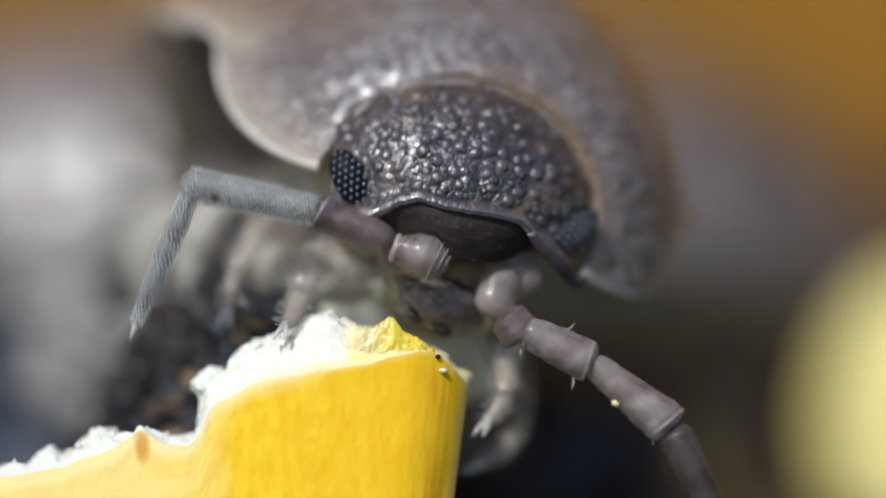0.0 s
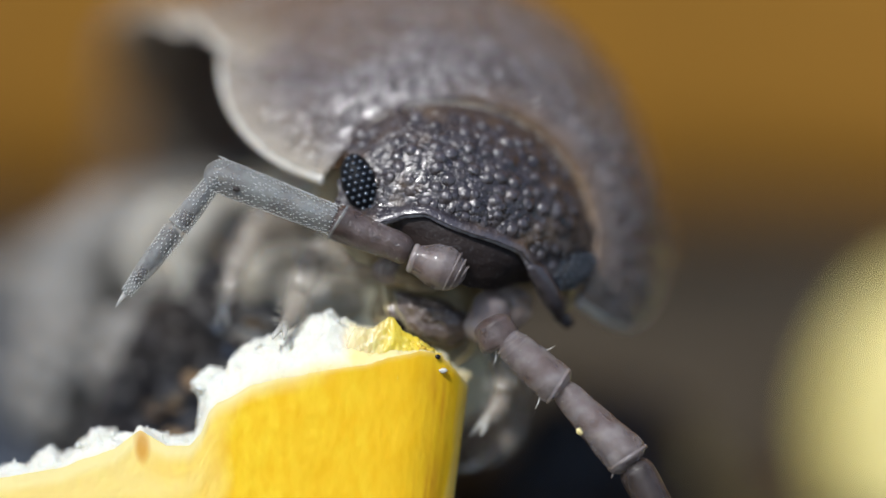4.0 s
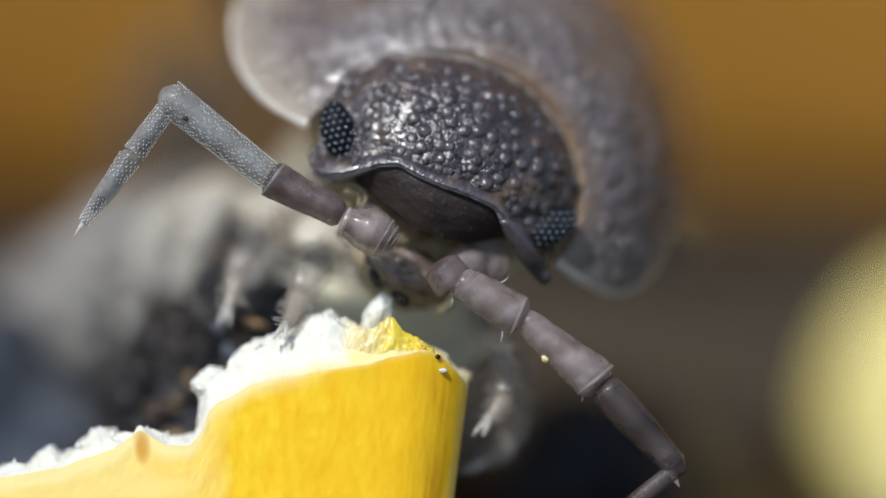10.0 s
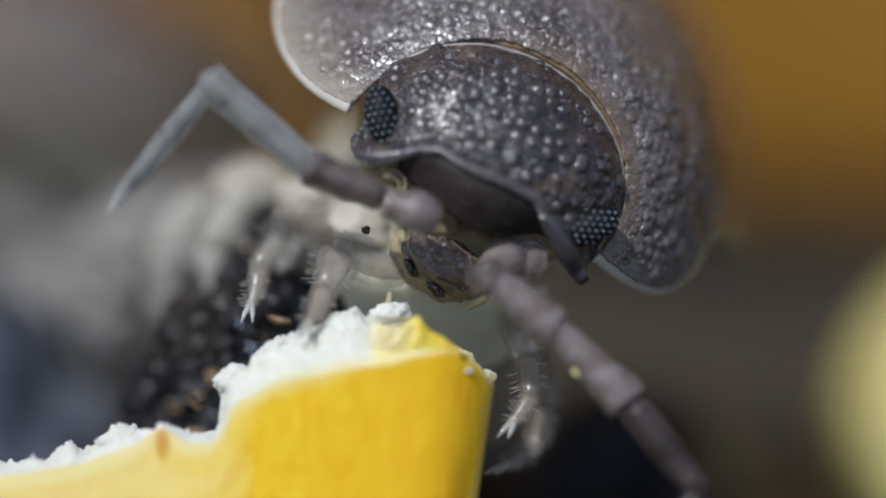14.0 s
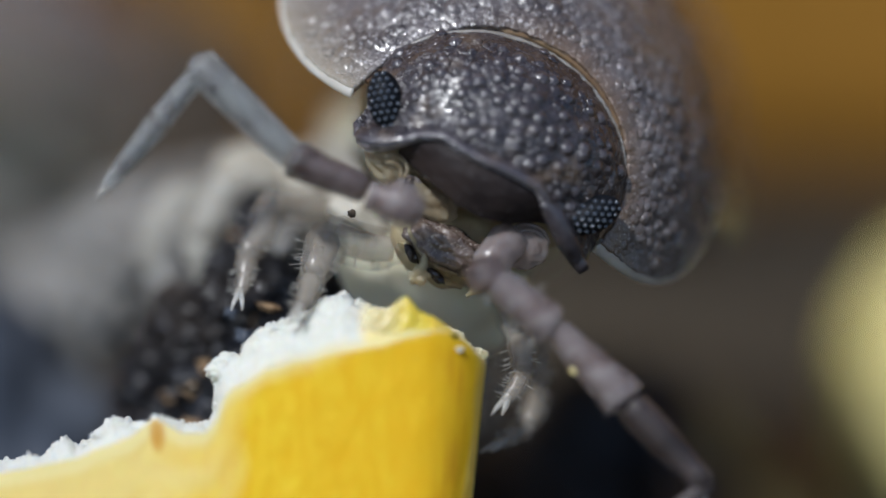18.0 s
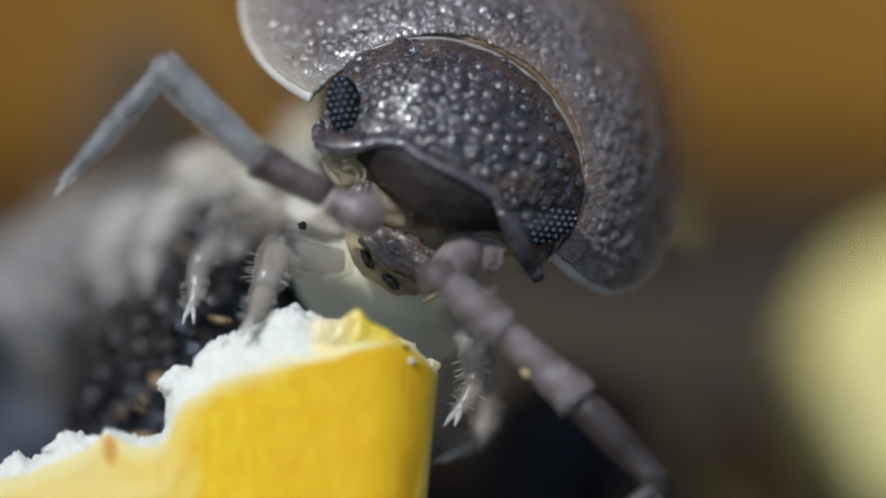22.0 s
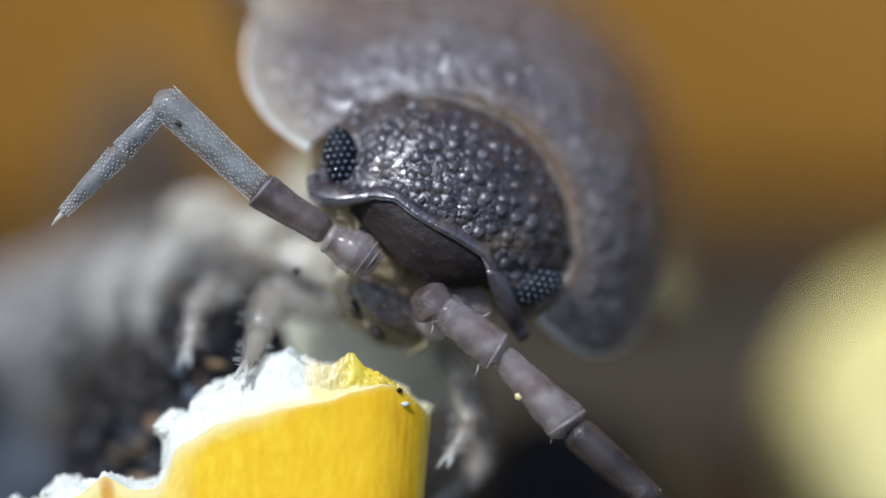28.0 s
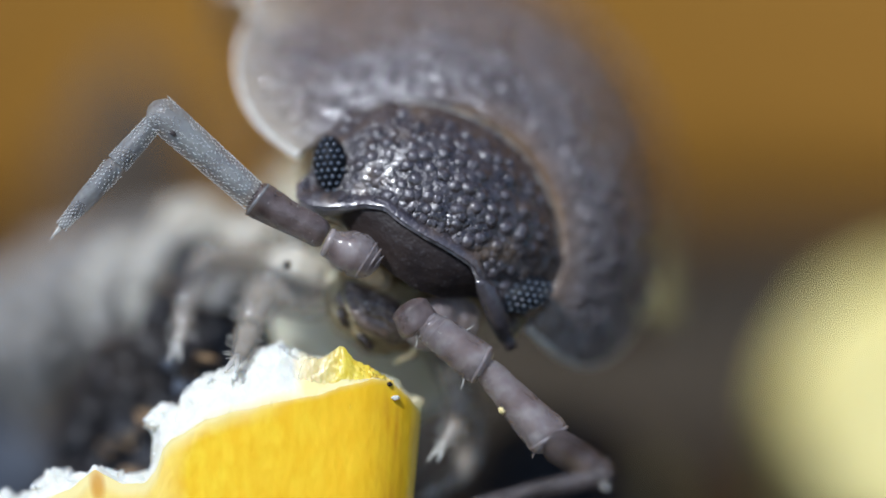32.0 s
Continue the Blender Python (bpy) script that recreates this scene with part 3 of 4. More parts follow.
def head_of(louse):
    s = np.linspace(-1, 1, 300)
    u = 0.985 * np.sin(s * np.pi / 2)
    hi = 0.895 * np.sqrt(np.clip(1 - np.abs(u / 1.06) ** 2.3, 0, 1))
    lo = ridge_line(u)
    q = np.linspace(0, 1, 220)[:, None]
    v = lo + (hi - lo) * q
    uu = np.broadcast_to(u, v.shape)
    w = dome(uu, v)
    # the brow turns back into a lip over the face
    side = np.clip((np.abs(uu) - 0.55) / 0.3, 0, 1)
    w = w - (0.07 + 0.1 * side) * np.exp(-((v - lo) / (0.05 + 0.1 * side)) ** 2)
    p = np.stack([uu, w, v], -1)
    rng = np.random.default_rng(21)
    centres, heights, widths = [], [], []
    for i, row in enumerate(np.arange(0.04, 0.9, 0.104)):
        for col in np.arange(-0.95, 0.96, 0.126):
            a = col + rng.uniform(-0.055, 0.055) + (0.058 if i % 2 else 0)
            b = row + rng.uniform(-0.045, 0.045) - 0.05 * a
            if np.abs(a / 1.03) ** 2.3 + (b / 0.87) ** 2 < 1 and not (abs(a) > 0.72 and b < 0.28):
                centres.append((a, float(dome(np.array(a), np.array(b))), b))
                heights.append(rng.uniform(0.014, 0.038))
                widths.append(rng.uniform(0.017, 0.03))
    # low wrinkles above the brow
    for _ in range(40):
        a = rng.uniform(-0.3, 0.8)
        b = float(ridge_line(np.array(a))) + rng.uniform(0.1, 0.22)
        for k in (-1, 0, 1):
            centres.append((a + 0.022 * k, float(dome(np.array(a), np.array(b))), b + 0.012 * k))
            heights.append(0.016)
            widths.append(0.026)
    flat = p.reshape(-1, 3)
    h = bumps(flat, np.array(centres), heights, widths)
    rough = np.array([0.014 * noise.noise(Vector(c) * 8) + 0.006 * noise.noise(Vector(c) * 22) + 0.004 * noise.noise(Vector(c) * 50) for c in flat])
    calm = np.clip((flat[:, 2] - np.broadcast_to(lo, v.shape).ravel()) / 0.1, 0.15, 1)
    nn = normals(p).reshape(-1, 3)
    nn = np.where((nn[:, 1] > 0)[:, None], -nn, nn)
    flat = flat + nn * ((h + rough) * calm)[:, None]
    # Knob tips are paler, with part of their glint put into the colour.
    tip = np.clip(h / 0.035, 0, 1) ** 2.5 * 0.4 + 0.55 * np.exp(-((v - lo).ravel() / 0.02) ** 2)
    head = part("head", (flat, sheet(p)[1]), CUTICLE, louse, "dark grey-purple knobbly head", pale=np.clip(tip, 0, 1), thick=0.05)
    # rim at the back of the head, pale and thicker on top to stand in for its bright glint
    a = np.linspace(-1.3, 1.3, 70)
    rim = np.stack([1.055 * np.sin(a), 0.57 + 0 * a, 0.91 * np.cos(a) ** 0.87], -1)
    part("rim", tube(rim, 0.014 + 0.022 * np.cos(a * 2.2).clip(0, 1), 10, 1.0, 0.06, 4), CLEAR_RIM, head, "pale clear rim, thickened on top for its glint")
    # brow ridge
    bu = np.linspace(-0.97, 0.97, 120)
    brow = np.stack([bu, brow_depth(bu) - 0.012, ridge_line(bu) - 0.004], -1)
    part("brow", tube(brow, 0.0125, 8, 1.0, 0.14, 2), RIDGE, head, "thin pale-edged ridge across the brow")
    # the horn below one eye: a thin pointed blade with a clear edge
    hs = np.linspace(0, 1, 16)
    run = 0.5 + 0.42 * np.minimum(hs / 0.8, 1)
    near = np.stack([run + 0.12 * np.clip((hs - 0.8) / 0.2, 0, 1), 0 * hs, ridge_line(run) - 0.008 - 0.045 * np.clip((hs - 0.8) / 0.2, 0, 1)], -1)
    far = np.stack([0.6 + 0.44 * hs, 0 * hs, -0.06 - 0.33 * hs + 0.05 * np.sin(np.pi * hs)], -1)
    k = np.linspace(0, 1, 10)[:, None, None]
    far = near + 0.7 * (far - near)
    blade = near[None] * (1 - k) + far[None] * k
    blade[..., 1] = brow_depth(run) + 0.0 - 0.06 * np.sin(np.pi * k[..., 0]) * np.sin(np.pi * hs)
    part("side_horn", sheet(blade), HORN, head, "smooth grey pointed horn below the eye", thick=0.05)
    edge = np.concatenate([near[6:], far[:8:-1]])
    edge[:, 1] = np.concatenate([brow_depth(run)[6:], brow_depth(run)[:8:-1]]) - 0.01
    part("horn_edge", tube(edge, 0.011, 8), MARGIN, head, "pale clear edge of the horn")
    lobe_u = np.linspace(-0.985, -0.5, 30)
    k = np.linspace(0, 1, 14)[:, None]
    shelf = np.stack([np.broadcast_to(lobe_u, (14, 30)), brow_depth(lobe_u) - 0.03 * np.sin(np.pi * k) + 0.16 * k, ridge_line(lobe_u) - 0.02 - 0.055 * np.sin((lobe_u + 0.985) / 0.485 * np.pi) * np.sin(k * np.pi / 2)], -1)
    part("side_lobe", sheet(shelf), BROW, head, "smooth grey shelf below the eye", thick=0.03)
    lens = None
    for sgn in (-1, 1):
        # eye
        cu = sgn * 0.895
        e = ball((0, 0, 0), (0.135, 0.145, 0.235), 3)
        eye = part("eye", e, EYE, head, "black compound eye of bead-like lenses", m=at(cu, 0.27, 0.0, 0, sgn * 38, sgn * 12))
        for i, row in enumerate(np.linspace(-0.2, 0.2, 9)):
            for col in (np.linspace(-0.105, 0.105, 5) if i % 2 else np.linspace(-0.079, 0.079, 4)):
                d = 1 - (col / 0.135) ** 2 - (row / 0.235) ** 2
                if d > 0.22:
                    spot = at(col, -0.145 * math.sqrt(d), row)
                    if lens is None:
                        lens = part("lens", ball((0, 0, 0), (0.0175, 0.018, 0.0175), 2), LENS, head)
                        one = lens
                    else:
                        one = new("lens", lens.data)
                        one.parent = head
                    one.matrix_basis = eye.matrix_basis @ spot
    # face below the brow
    uu = np.linspace(-0.62, 0.64, 90)
    top = ridge_line(uu) + 0.015
    low = np.interp(uu, [-0.62, -0.5, -0.19, -0.05, 0.16, 0.37, 0.53, 0.64], [-0.3, -0.33, -0.4, -0.43, -0.43, -0.37, -0.26, -0.22])
    k = np.linspace(0, 1, 50)[:, None]
    vv = top + (low - top) * k
    ww = brow_depth(uu) + 0.03 + (0.07 + 0.2 * np.abs(uu / 0.64) ** 3) * k ** 1.5 - 0.04 * np.sin(np.pi * k ** 0.8) * (1 - np.abs(uu / 0.66) ** 4)
    ww = ww + np.array([[0.006 * noise.noise(Vector((a * 9, b * 6, 2))) + 0.003 * noise.noise(Vector((a * 30, b * 18, 2))) for a in uu] for b in k[:, 0]])
    part("face", sheet(np.stack([np.broadcast_to(uu, vv.shape), ww, vv], -1)), FACE, head, "smooth blackish-purple face with fine specks", thick=0.08)
    part("neck", ball((-0.06, 1.05, 0.12), (1.04, 0.38, 0.8), 3), MEMBRANE, head, "soft yellowish neck skin")
    part("membrane", ball((0.02, 0.64, -0.7), (0.42, 0.24, 0.36), 4, 0.12, 5), MEMBRANE, head, "soft yellowish skin round the mouth")
    part("cheek", ball((-0.6, 0.42, -0.4), (0.22, 0.13, 0.14), 3, 0.25, 9), CHEEK, head, "soft cream cheek beside the face")
    for r, z in ((0.11, -0.41), (0.075, -0.44)):
        a = np.linspace(-0.4, 2.6, 24)
        part("cheek_fold", tube(np.stack([-0.6 + r * np.cos(a), 0.2 + 0.02 * np.sin(a * 2), z + r * 0.8 * np.sin(a)], -1), 0.014, 8), CHEEK, head, "thin amber fold of skin")
    part("cheek", ball((-0.24, 0.36, -0.5), (0.24, 0.1, 0.13), 3, 0.3, 19), CHEEK, head, "amber skin below the face")
    part("upper_lip", ball((0.04, 0.37, -0.75), (0.33, 0.15, 0.16), 4, 0.25, 6), MOUTH, head, "shiny brown upper lip")
    part("lower_lip", ball((-0.02, 0.46, -0.9), (0.24, 0.1, 0.07), 4, 0.2, 16), YELLOW_FOLD, head, "shiny yellowish lower lip")
    # thin yellow folds that frame the mouth
    for line, r in (([(-0.42, 0.52, -0.5), (-0.38, 0.45, -0.64), (-0.3, 0.41, -0.78), (-0.17, 0.39, -0.88), (-0.01, 0.38, -0.95), (0.14, 0.4, -0.99), (0.3, 0.46, -0.96)], 0.035), ([(-0.32, 0.38, -0.64), (-0.26, 0.32, -0.78), (-0.12, 0.29, -0.87), (0.06, 0.29, -0.91), (0.22, 0.33, -0.89)], 0.018), ([(0.3, 0.38, -0.6), (0.42, 0.4, -0.72), (0.44, 0.42, -0.86), (0.36, 0.42, -1.0)], 0.03)):
        part("mouth_fold", tube(line, [r * 0.5] + [r * (1.25 if j % 2 else 0.8) for j in range(len(line) - 2)] + [r * 0.5], 12, 0.9, 0.1, len(line)), YELLOW_FOLD, head, "thin yellow fold of skin by the mouth")
    for cu, cv, tilt in ((-0.16, -0.92, 32), (0.08, -0.975, 14)):
        part("jaw", ball((0, 0, 0), (0.085, 0.05, 0.035), 3, 0.3, int(50 + 9 * cu)), JAW, head, "black jaw tip", m=at(cu, 0.34, cv, 0, tilt, 0))
    for spot, r in ((at(-0.42, 0.34, -0.52), 0.12), (at(0.57, 0.36, -0.45), 0.18)):
        socket = part("antenna_socket", ball((0, 0, 0), (r, r * 0.62, r), 4, 0.1, 3), JOINT, head, "pale shiny socket of the antenna", m=spot)
        a = np.linspace(0, 2 * np.pi, 30)
        arc = a[3:19]
        for f, lean in ((0.97, 0.2), (0.78, 0.6)):
            part("socket_ring", tube(np.stack([f * r * np.cos(arc) + 0.05 * lean, -0.25 * r - 0.5 * r * (1 - f) + lean * 0.3 * r * np.cos(arc), f * r * np.sin(arc)], -1), 0.013, 8), JOINT, socket, "glassy fold")
    part("antenna_root", tube(np.array([(0.46, 0.3, -0.4), (0.43, 0.27, -0.5), (0.41, 0.24, -0.58), (0.4, 0.2, -0.66), (0.385, 0.17, -0.73), (0.375, 0.15, -0.78)]), [0.13, 0.16, 0.15, 0.155, 0.14, 0.08], 20, 0.85, 0.02, 23), JOINT, head, "pale translucent root of the antenna")
    return head


def plate_of(louse, i, spec, fineness):
    rf, rb, wf, wb, cf, cb, drop = spec
    nt, na = fineness
    t = np.linspace(0, 1, nt)[:, None]
    k = np.linspace(-1, 1, na)[None]
    end = np.radians(97 - np.where(k > 0, 31 * t ** 3, 22 * t ** 1.6)) if i == 0 else np.radians(np.where(k > 0, 79, 73) - 4 * t)
    ang = end * k
    if i == 0:
        ang = ang + np.radians(3.5) * np.abs(k) ** 4 * (1 - 0.5 * t)
    rad = rf + (rb - rf) * np.sin(t * np.pi / 2) ** (0.9 if i == 0 else 0.7)
    if i == 0:
        rad = rad + np.abs(k) ** 6 * np.sin(np.pi / 2 * t) * np.where(k > 0, 0.13, 0.22 + 0.2 * t ** 3) + np.where(k < 0, 0.1 * np.abs(k) ** 8 * (1 - t), 0)
    else:
        rad = rad + np.abs(k) ** 6 * np.where(k > 0, 0.18, 0.3 + (0.25 * t if i == 1 else 0.25))
    u = cf + (cb - cf) * t + rad * np.sin(ang)
    v = -drop * t + rad * np.cos(ang) * (0.93 + 0.09 * t if i == 0 else 1.07)
    w = wf + (wb - wf) * (t if i else 0.55 * t + 0.45 * (1 - np.cos(t * np.pi / 2))) + 0 * ang
    w = w - (0.22 if i == 0 else 0.1) * np.abs(k) ** 6 * (1 - t)
    p = np.stack([u, w, v], -1)
    rng = np.random.default_rng(30 + i)
    count = 950 if i == 0 else 360
    ci = rng.integers(int(nt * 0.1), int(nt * 0.92), count)
    cj = rng.integers(int(na * 0.02), int(na * 0.985), count)
    flat = p.reshape(-1, 3)
    size = rng.uniform(0, 1, count) ** 2.5
    h = bumps(flat, p[ci, cj], 0.008 + 0.02 * size, 0.015 + 0.019 * size)
    fine = np.array([0.012 * noise.noise(Vector(c) * 9) + 0.006 * noise.noise(Vector(c) * 27) for c in flat])
    nn = normals(p)
    mid = nn[nt // 2, na // 2]
    nn = (-nn if mid[2] < 0 else nn).reshape(-1, 3)
    flat = flat + nn * (h + fine)[:, None]
    pale = np.clip((np.abs(k) - 0.8) / 0.2, 0, 1) ** 1.5 * (0.75 - 0.35 * t) + 0 * t
    # Less pale on the right: that side's shade is put into the colour.
    pale = pale * np.where(k < 0, 1.0, 0.18 if i == 0 else 0.0)
    plate = part("back_plate", (flat, sheet(p)[1]), SHELL, louse, "grey-brown knobbly back plate with a pale clear edge", pale=pale, bruise=np.clip(1 - t / 0.2, 0, 1) ** 1.5 * np.clip((k + 0.35) / 0.4, 0, 1) * (0.65 if i == 0 else 0.0), thick=0.06)
    for side in ((p[:, 0], p[:, -1]) if i == 0 else (p[:, 0],)):
        part("margin", tube(side, 0.062 if side[0, 0] > 0 else 0.045, 10, 0.7), MARGIN, plate, "pale see-through margin")
    if i == 0:
        for row, col, mat, r, words in ((41, 341, JAW, 0.03, "dark speck of dirt"), (47, 367, PITH, 0.028, "pale grain"), (71, 173, CRUMB, 0.022, "tan grain")):
            part("grain", ball((0, 0, 0), (r, r, r), 2, 0.5, row), mat, plate, words, m=at(*p[row, col]), pale=np.zeros(162))
        part("back_edge", tube(p[-1, ::3], 0.026, 8), MARGIN, plate, "thin pale rear edge")
    part("fold", tube(p[0, 20:-20:3] if i == 0 else p[0, 1 : na // 2], 0.032 if i == 0 else 0.03, 10), AMBER if i == 0 else MARGIN, plate, "amber fold of skin" if i == 0 else "pale front edge")


PLATES = [(1.05, 1.7, 0.66, 1.75, 0.0, -0.06, 0.0), (1.62, 1.9, 1.66, 2.9, -0.06, -0.12, 0.04), (1.82, 2.04, 2.8, 4.25, -0.12, -0.16, 0.1), (2.02, 2.14, 4.15, 5.5, -0.22, -0.15, 0.18), (2.1, 2.14, 5.35, 6.7, -0.15, -0.1, 0.25), (2.1, 2.0, 6.55, 7.8, -0.1, -0.1, 0.35), (1.98, 1.8, 7.65, 8.8, -0.1, -0.1, 0.5), (1.6, 1.4, 8.7, 9.4, -0.1, -0.1, 0.6), (1.35, 1.1, 9.3, 9.9, -0.1, -0.1, 0.7), (1.05, 0.6, 9.8, 10.6, -0.1, -0.1, 0.8)]
REST = (0.322, 0.515, 32.4)
DEEP = 0.2


def louse_pose(x, z, lean, turn=0.0):
    return at(x, DEEP, z, 0, lean, turn)


def leg_of(louse, points, radii, hairs=True, label="", mat=None, core=None):
    """A leg through hip, knee, ankle and foot, given in the plan's millimetres, with its thickness at each of them."""
    pts = np.asarray(points, float)
    hip = pts[0]
    stand = louse_pose(*REST).inverted() @ at(*hip)
    names = ("leg", "lower_leg", "foot")
    leg = None
    for i in range(3):
        a, b = pts[i] - hip, pts[i + 1] - hip
        k = np.linspace(-0.04, 1.04, 18)
        r = radii[i] + (radii[i + 1] - radii[i]) * k
        r = r * (1 - 0.28 * np.exp(-(k / 0.13) ** 2) + 0.1 * np.sin(np.pi * k.clip(0, 1)) - 0.2 * np.exp(-((k - 1) / 0.06) ** 2))
        bow = np.cross(b - a, (0, 1, 0)) * 0.07
        line = a + (b - a) * k[:, None] + bow * np.sin(np.pi * k.clip(0, 1))[:, None]
        data = tube(line, r, 20, 0.85, 0.012, i)
        inside = [(tube(line[2:-2], r[2:-2] * 0.62, 14, 0.8, 0.03, i + 5), core or CORE_LEG)]
        one = part(names[i], data, mat or LEG, leg or louse, (label or "pale translucent walking leg") if leg is None else "", m=stand if leg is None else None, extra=inside)
        leg = leg or one
        if hairs:
            rng = np.random.default_rng(i)
            tips = []
            for j in range(9 if i == 0 else 14):
                at_k = 0.1 + 0.85 * rng.random()
                c = a + (b - a) * at_k
                r1 = float(np.interp(at_k, k, r))
                across = np.cross(b - a, (0, 1, 0))
                d = across / np.linalg.norm(across) * (1 if rng.random() < 0.75 or i == 0 else -1) * (1 if i == 0 else -1) + np.array([rng.uniform(-0.4, 0.4), -0.4, rng.uniform(-0.5, 0)])
                d /= np.linalg.norm(d)
                h = rng.uniform(0.03, 0.075)
                tips.append(tube([c + d * r1 * 0.8, c + d * (r1 + h * 0.5), c + d * (r1 + h)], [0.0045, 0.003, 0.001], 5))
            part("bristles", joined(*tips), CLAW, leg)
    end, way = pts[3] - hip, pts[3] - pts[2]
    way /= np.linalg.norm(way)
    for d in (-0.035, 0.03):
        side = np.array([d, -0.02, 0])
        part("claw", tube([end - way * 0.05, end + way * 0.06 + side, end + way * 0.13 + side * 1.3], [radii[3] * 0.7, radii[3] * 0.4, 0.008], 8), CLAW, leg)
    return leg


def moved(data, x=0.0, y=0.0, z=0.0):
    return np.asarray(data[0], float) + np.array([x, y, z]), data[1]


def fuzz(length, r0, r1, count, seed):
    """Short fine hairs all over an article."""
    rng = np.random.default_rng(seed)
    tips = []
    for _ in range(count):
        k, a = rng.uniform(0.02, 0.98), rng.uniform(0, 2 * np.pi)
        r = (r0 + (r1 - r0) * k) * 0.97
        way = np.array([0.35, 0.9 * math.cos(a), math.sin(a)])
        base = np.array([k * length, 0.9 * r * math.cos(a), r * math.sin(a)])
        h = rng.uniform(0.012, 0.028)
        tips.append(tube([base, base + way * h * 0.6, base + way * h], [0.0028, 0.0022, 0.0008], 4))
    return joined(*tips)


def scales(length, r0, r1, count, seed):
    """Tiny pale scales in slanting rows, pressed close to an article."""
    rng = np.random.default_rng(seed)
    bits = []
    for i in range(count):
        k = (i + 0.5) / count
        a = i * 2.39996 + rng.uniform(-0.15, 0.15)
        r = (r0 + (r1 - r0) * k) * 0.985
        out = np.array([0.0, 0.9 * math.cos(a), math.sin(a)])
        base = np.array([k * length, 0.9 * r * math.cos(a), r * math.sin(a)])
        h = rng.uniform(0.011, 0.018)
        bits.append(tube([base, base + np.array([h * 0.5, 0, 0]) + out * 0.005, base + np.array([h, 0, 0]) + out * 0.007], [0.0025, 0.004, 0.0012], 5))
    return joined(*bits)


def antennae_of(louse):
    """Each antenna: a chain of rigid articles that turn on one another."""
    made = {}
    # right: a dark cap, a glassy collar, two articles that widen to pale oblique rims, a dark one and the whip
    spikes = [tube([(sx, 0, sz), (sx + 0.02, -0.02, sz * 1.25), (sx + 0.03, -0.03, sz * 1.55)], [0.009, 0.006, 0.002], 6) for sx, sz in ((0.04, -0.13), (0.5, -0.16), (0.3, 0.14))]
    cap = [(0, 0.05), (0.08, 0.11), (0.2, 0.145), (0.7, 0.165), (0.9, 0.16), (1, 0.1)]
    two = [(0, 0.08), (0.05, 0.118), (0.15, 0.13), (0.5, 0.15), (0.82, 0.158), (0.93, 0.156), (1, 0.1)]
    three = [(0, 0.07), (0.05, 0.1), (0.2, 0.118), (0.5, 0.142), (0.85, 0.17), (0.94, 0.168), (1, 0.11)]
    four = [(0, 0.09), (0.06, 0.135), (0.2, 0.142), (0.6, 0.125), (0.9, 0.095), (1, 0.04)]
    root = part("antenna", article(0.59, two, seed=1), ANTENNA, louse, "mauve-grey jointed antenna", extra=[(inner(0.59, two, 0.64, 11), CORE), (fuzz(0.5, 0.12, 0.142, 30, 1), CLAW)])
    part("base_article", article(0.25, cap, seed=2), ANTENNA_BROWN, root, "mauve-brown cap-like base article", m=at(-0.19, 0.05, 0.05, 0, 24, 0))
    for k in (0.05, 0.11, 0.19):
        part("collar", hoop(0.59, two, k, 0.008, 0.02), JOINT, root)
    part("rim", hoop(0.59, two, 0.93, 0.014, -0.02), JOINT, root, "pale rim")
    for data in spikes:
        part("bristle", data, CLAW, root)
    thorn = tube([(0.7, 0, -0.12), (0.745, -0.01, -0.16), (0.765, -0.01, -0.2)], [0.02, 0.012, 0.003], 8)
    c = part("third_article", article(0.8, three, seed=3), ANTENNA, root, "mauve-grey article with a pale oblique rim and a yellow grain on it", extra=[(inner(0.76, three, 0.64, 12), CORE), (hoop(0.8, three, 0.92, 0.018, 0.03), JOINT), (thorn, JOINT), (ball((0.34, -0.06, -0.125), (0.028, 0.022, 0.022), 2, 0.5, 4), DUST), (fuzz(0.72, 0.088, 0.142, 40, 2), CLAW)])
    spine = tube([(0.84, 0, -0.05), (0.93, 0, -0.075), (0.98, 0, -0.085)], [0.03, 0.02, 0.003], 8)
    d = part("fourth_article", article(0.92, four, seed=4), ANTENNA_DARK, root, "dark outer article with a pale spine at its end", extra=[(inner(0.9, four, 0.7, 13), CORE_DARK), (spine, CLAW), (fuzz(0.86, 0.116, 0.09, 40, 3), CLAW)])
    f = part("flagellum", rod(1.0, 0.07, 0.035, 14, 0.008, 0.9, 16, False, 5), ANTENNA_DARK, root)
    made["right"] = (root, c, d, f)
    # left: a cup with glassy rings, a brown article, a pale velvety club and a two-part whip
    brown = [(0, 0.08), (0.06, 0.112), (0.5, 0.125), (0.86, 0.145), (0.95, 0.142), (1, 0.09)]
    bowl = [(0, 0.03), (0.05, 0.085), (0.12, 0.125), (0.25, 0.162), (0.42, 0.178), (0.6, 0.165), (0.8, 0.125), (1, 0.1)]
    club = [(0, 0.08), (0.05, 0.112), (0.4, 0.12), (0.8, 0.136), (0.9, 0.132), (0.96, 0.108), (1, 0.04)]
    root = part("antenna", article(0.64, brown, seed=6), ANTENNA_BROWN, louse, "grey jointed antenna, bent back at its tip joint", extra=[(inner(0.6, brown, 0.7, 14), CORE_DARK), (fuzz(0.56, 0.11, 0.124, 30, 4), CLAW)])
    cup = part("base_article", article(0.44, bowl, seed=7), ANTENNA, root, "translucent cup-like base article", m=at(-0.46, 0.0, 0.0, 0, -4, 0), extra=[(inner(0.44, bowl, 0.66, 18), CORE)])
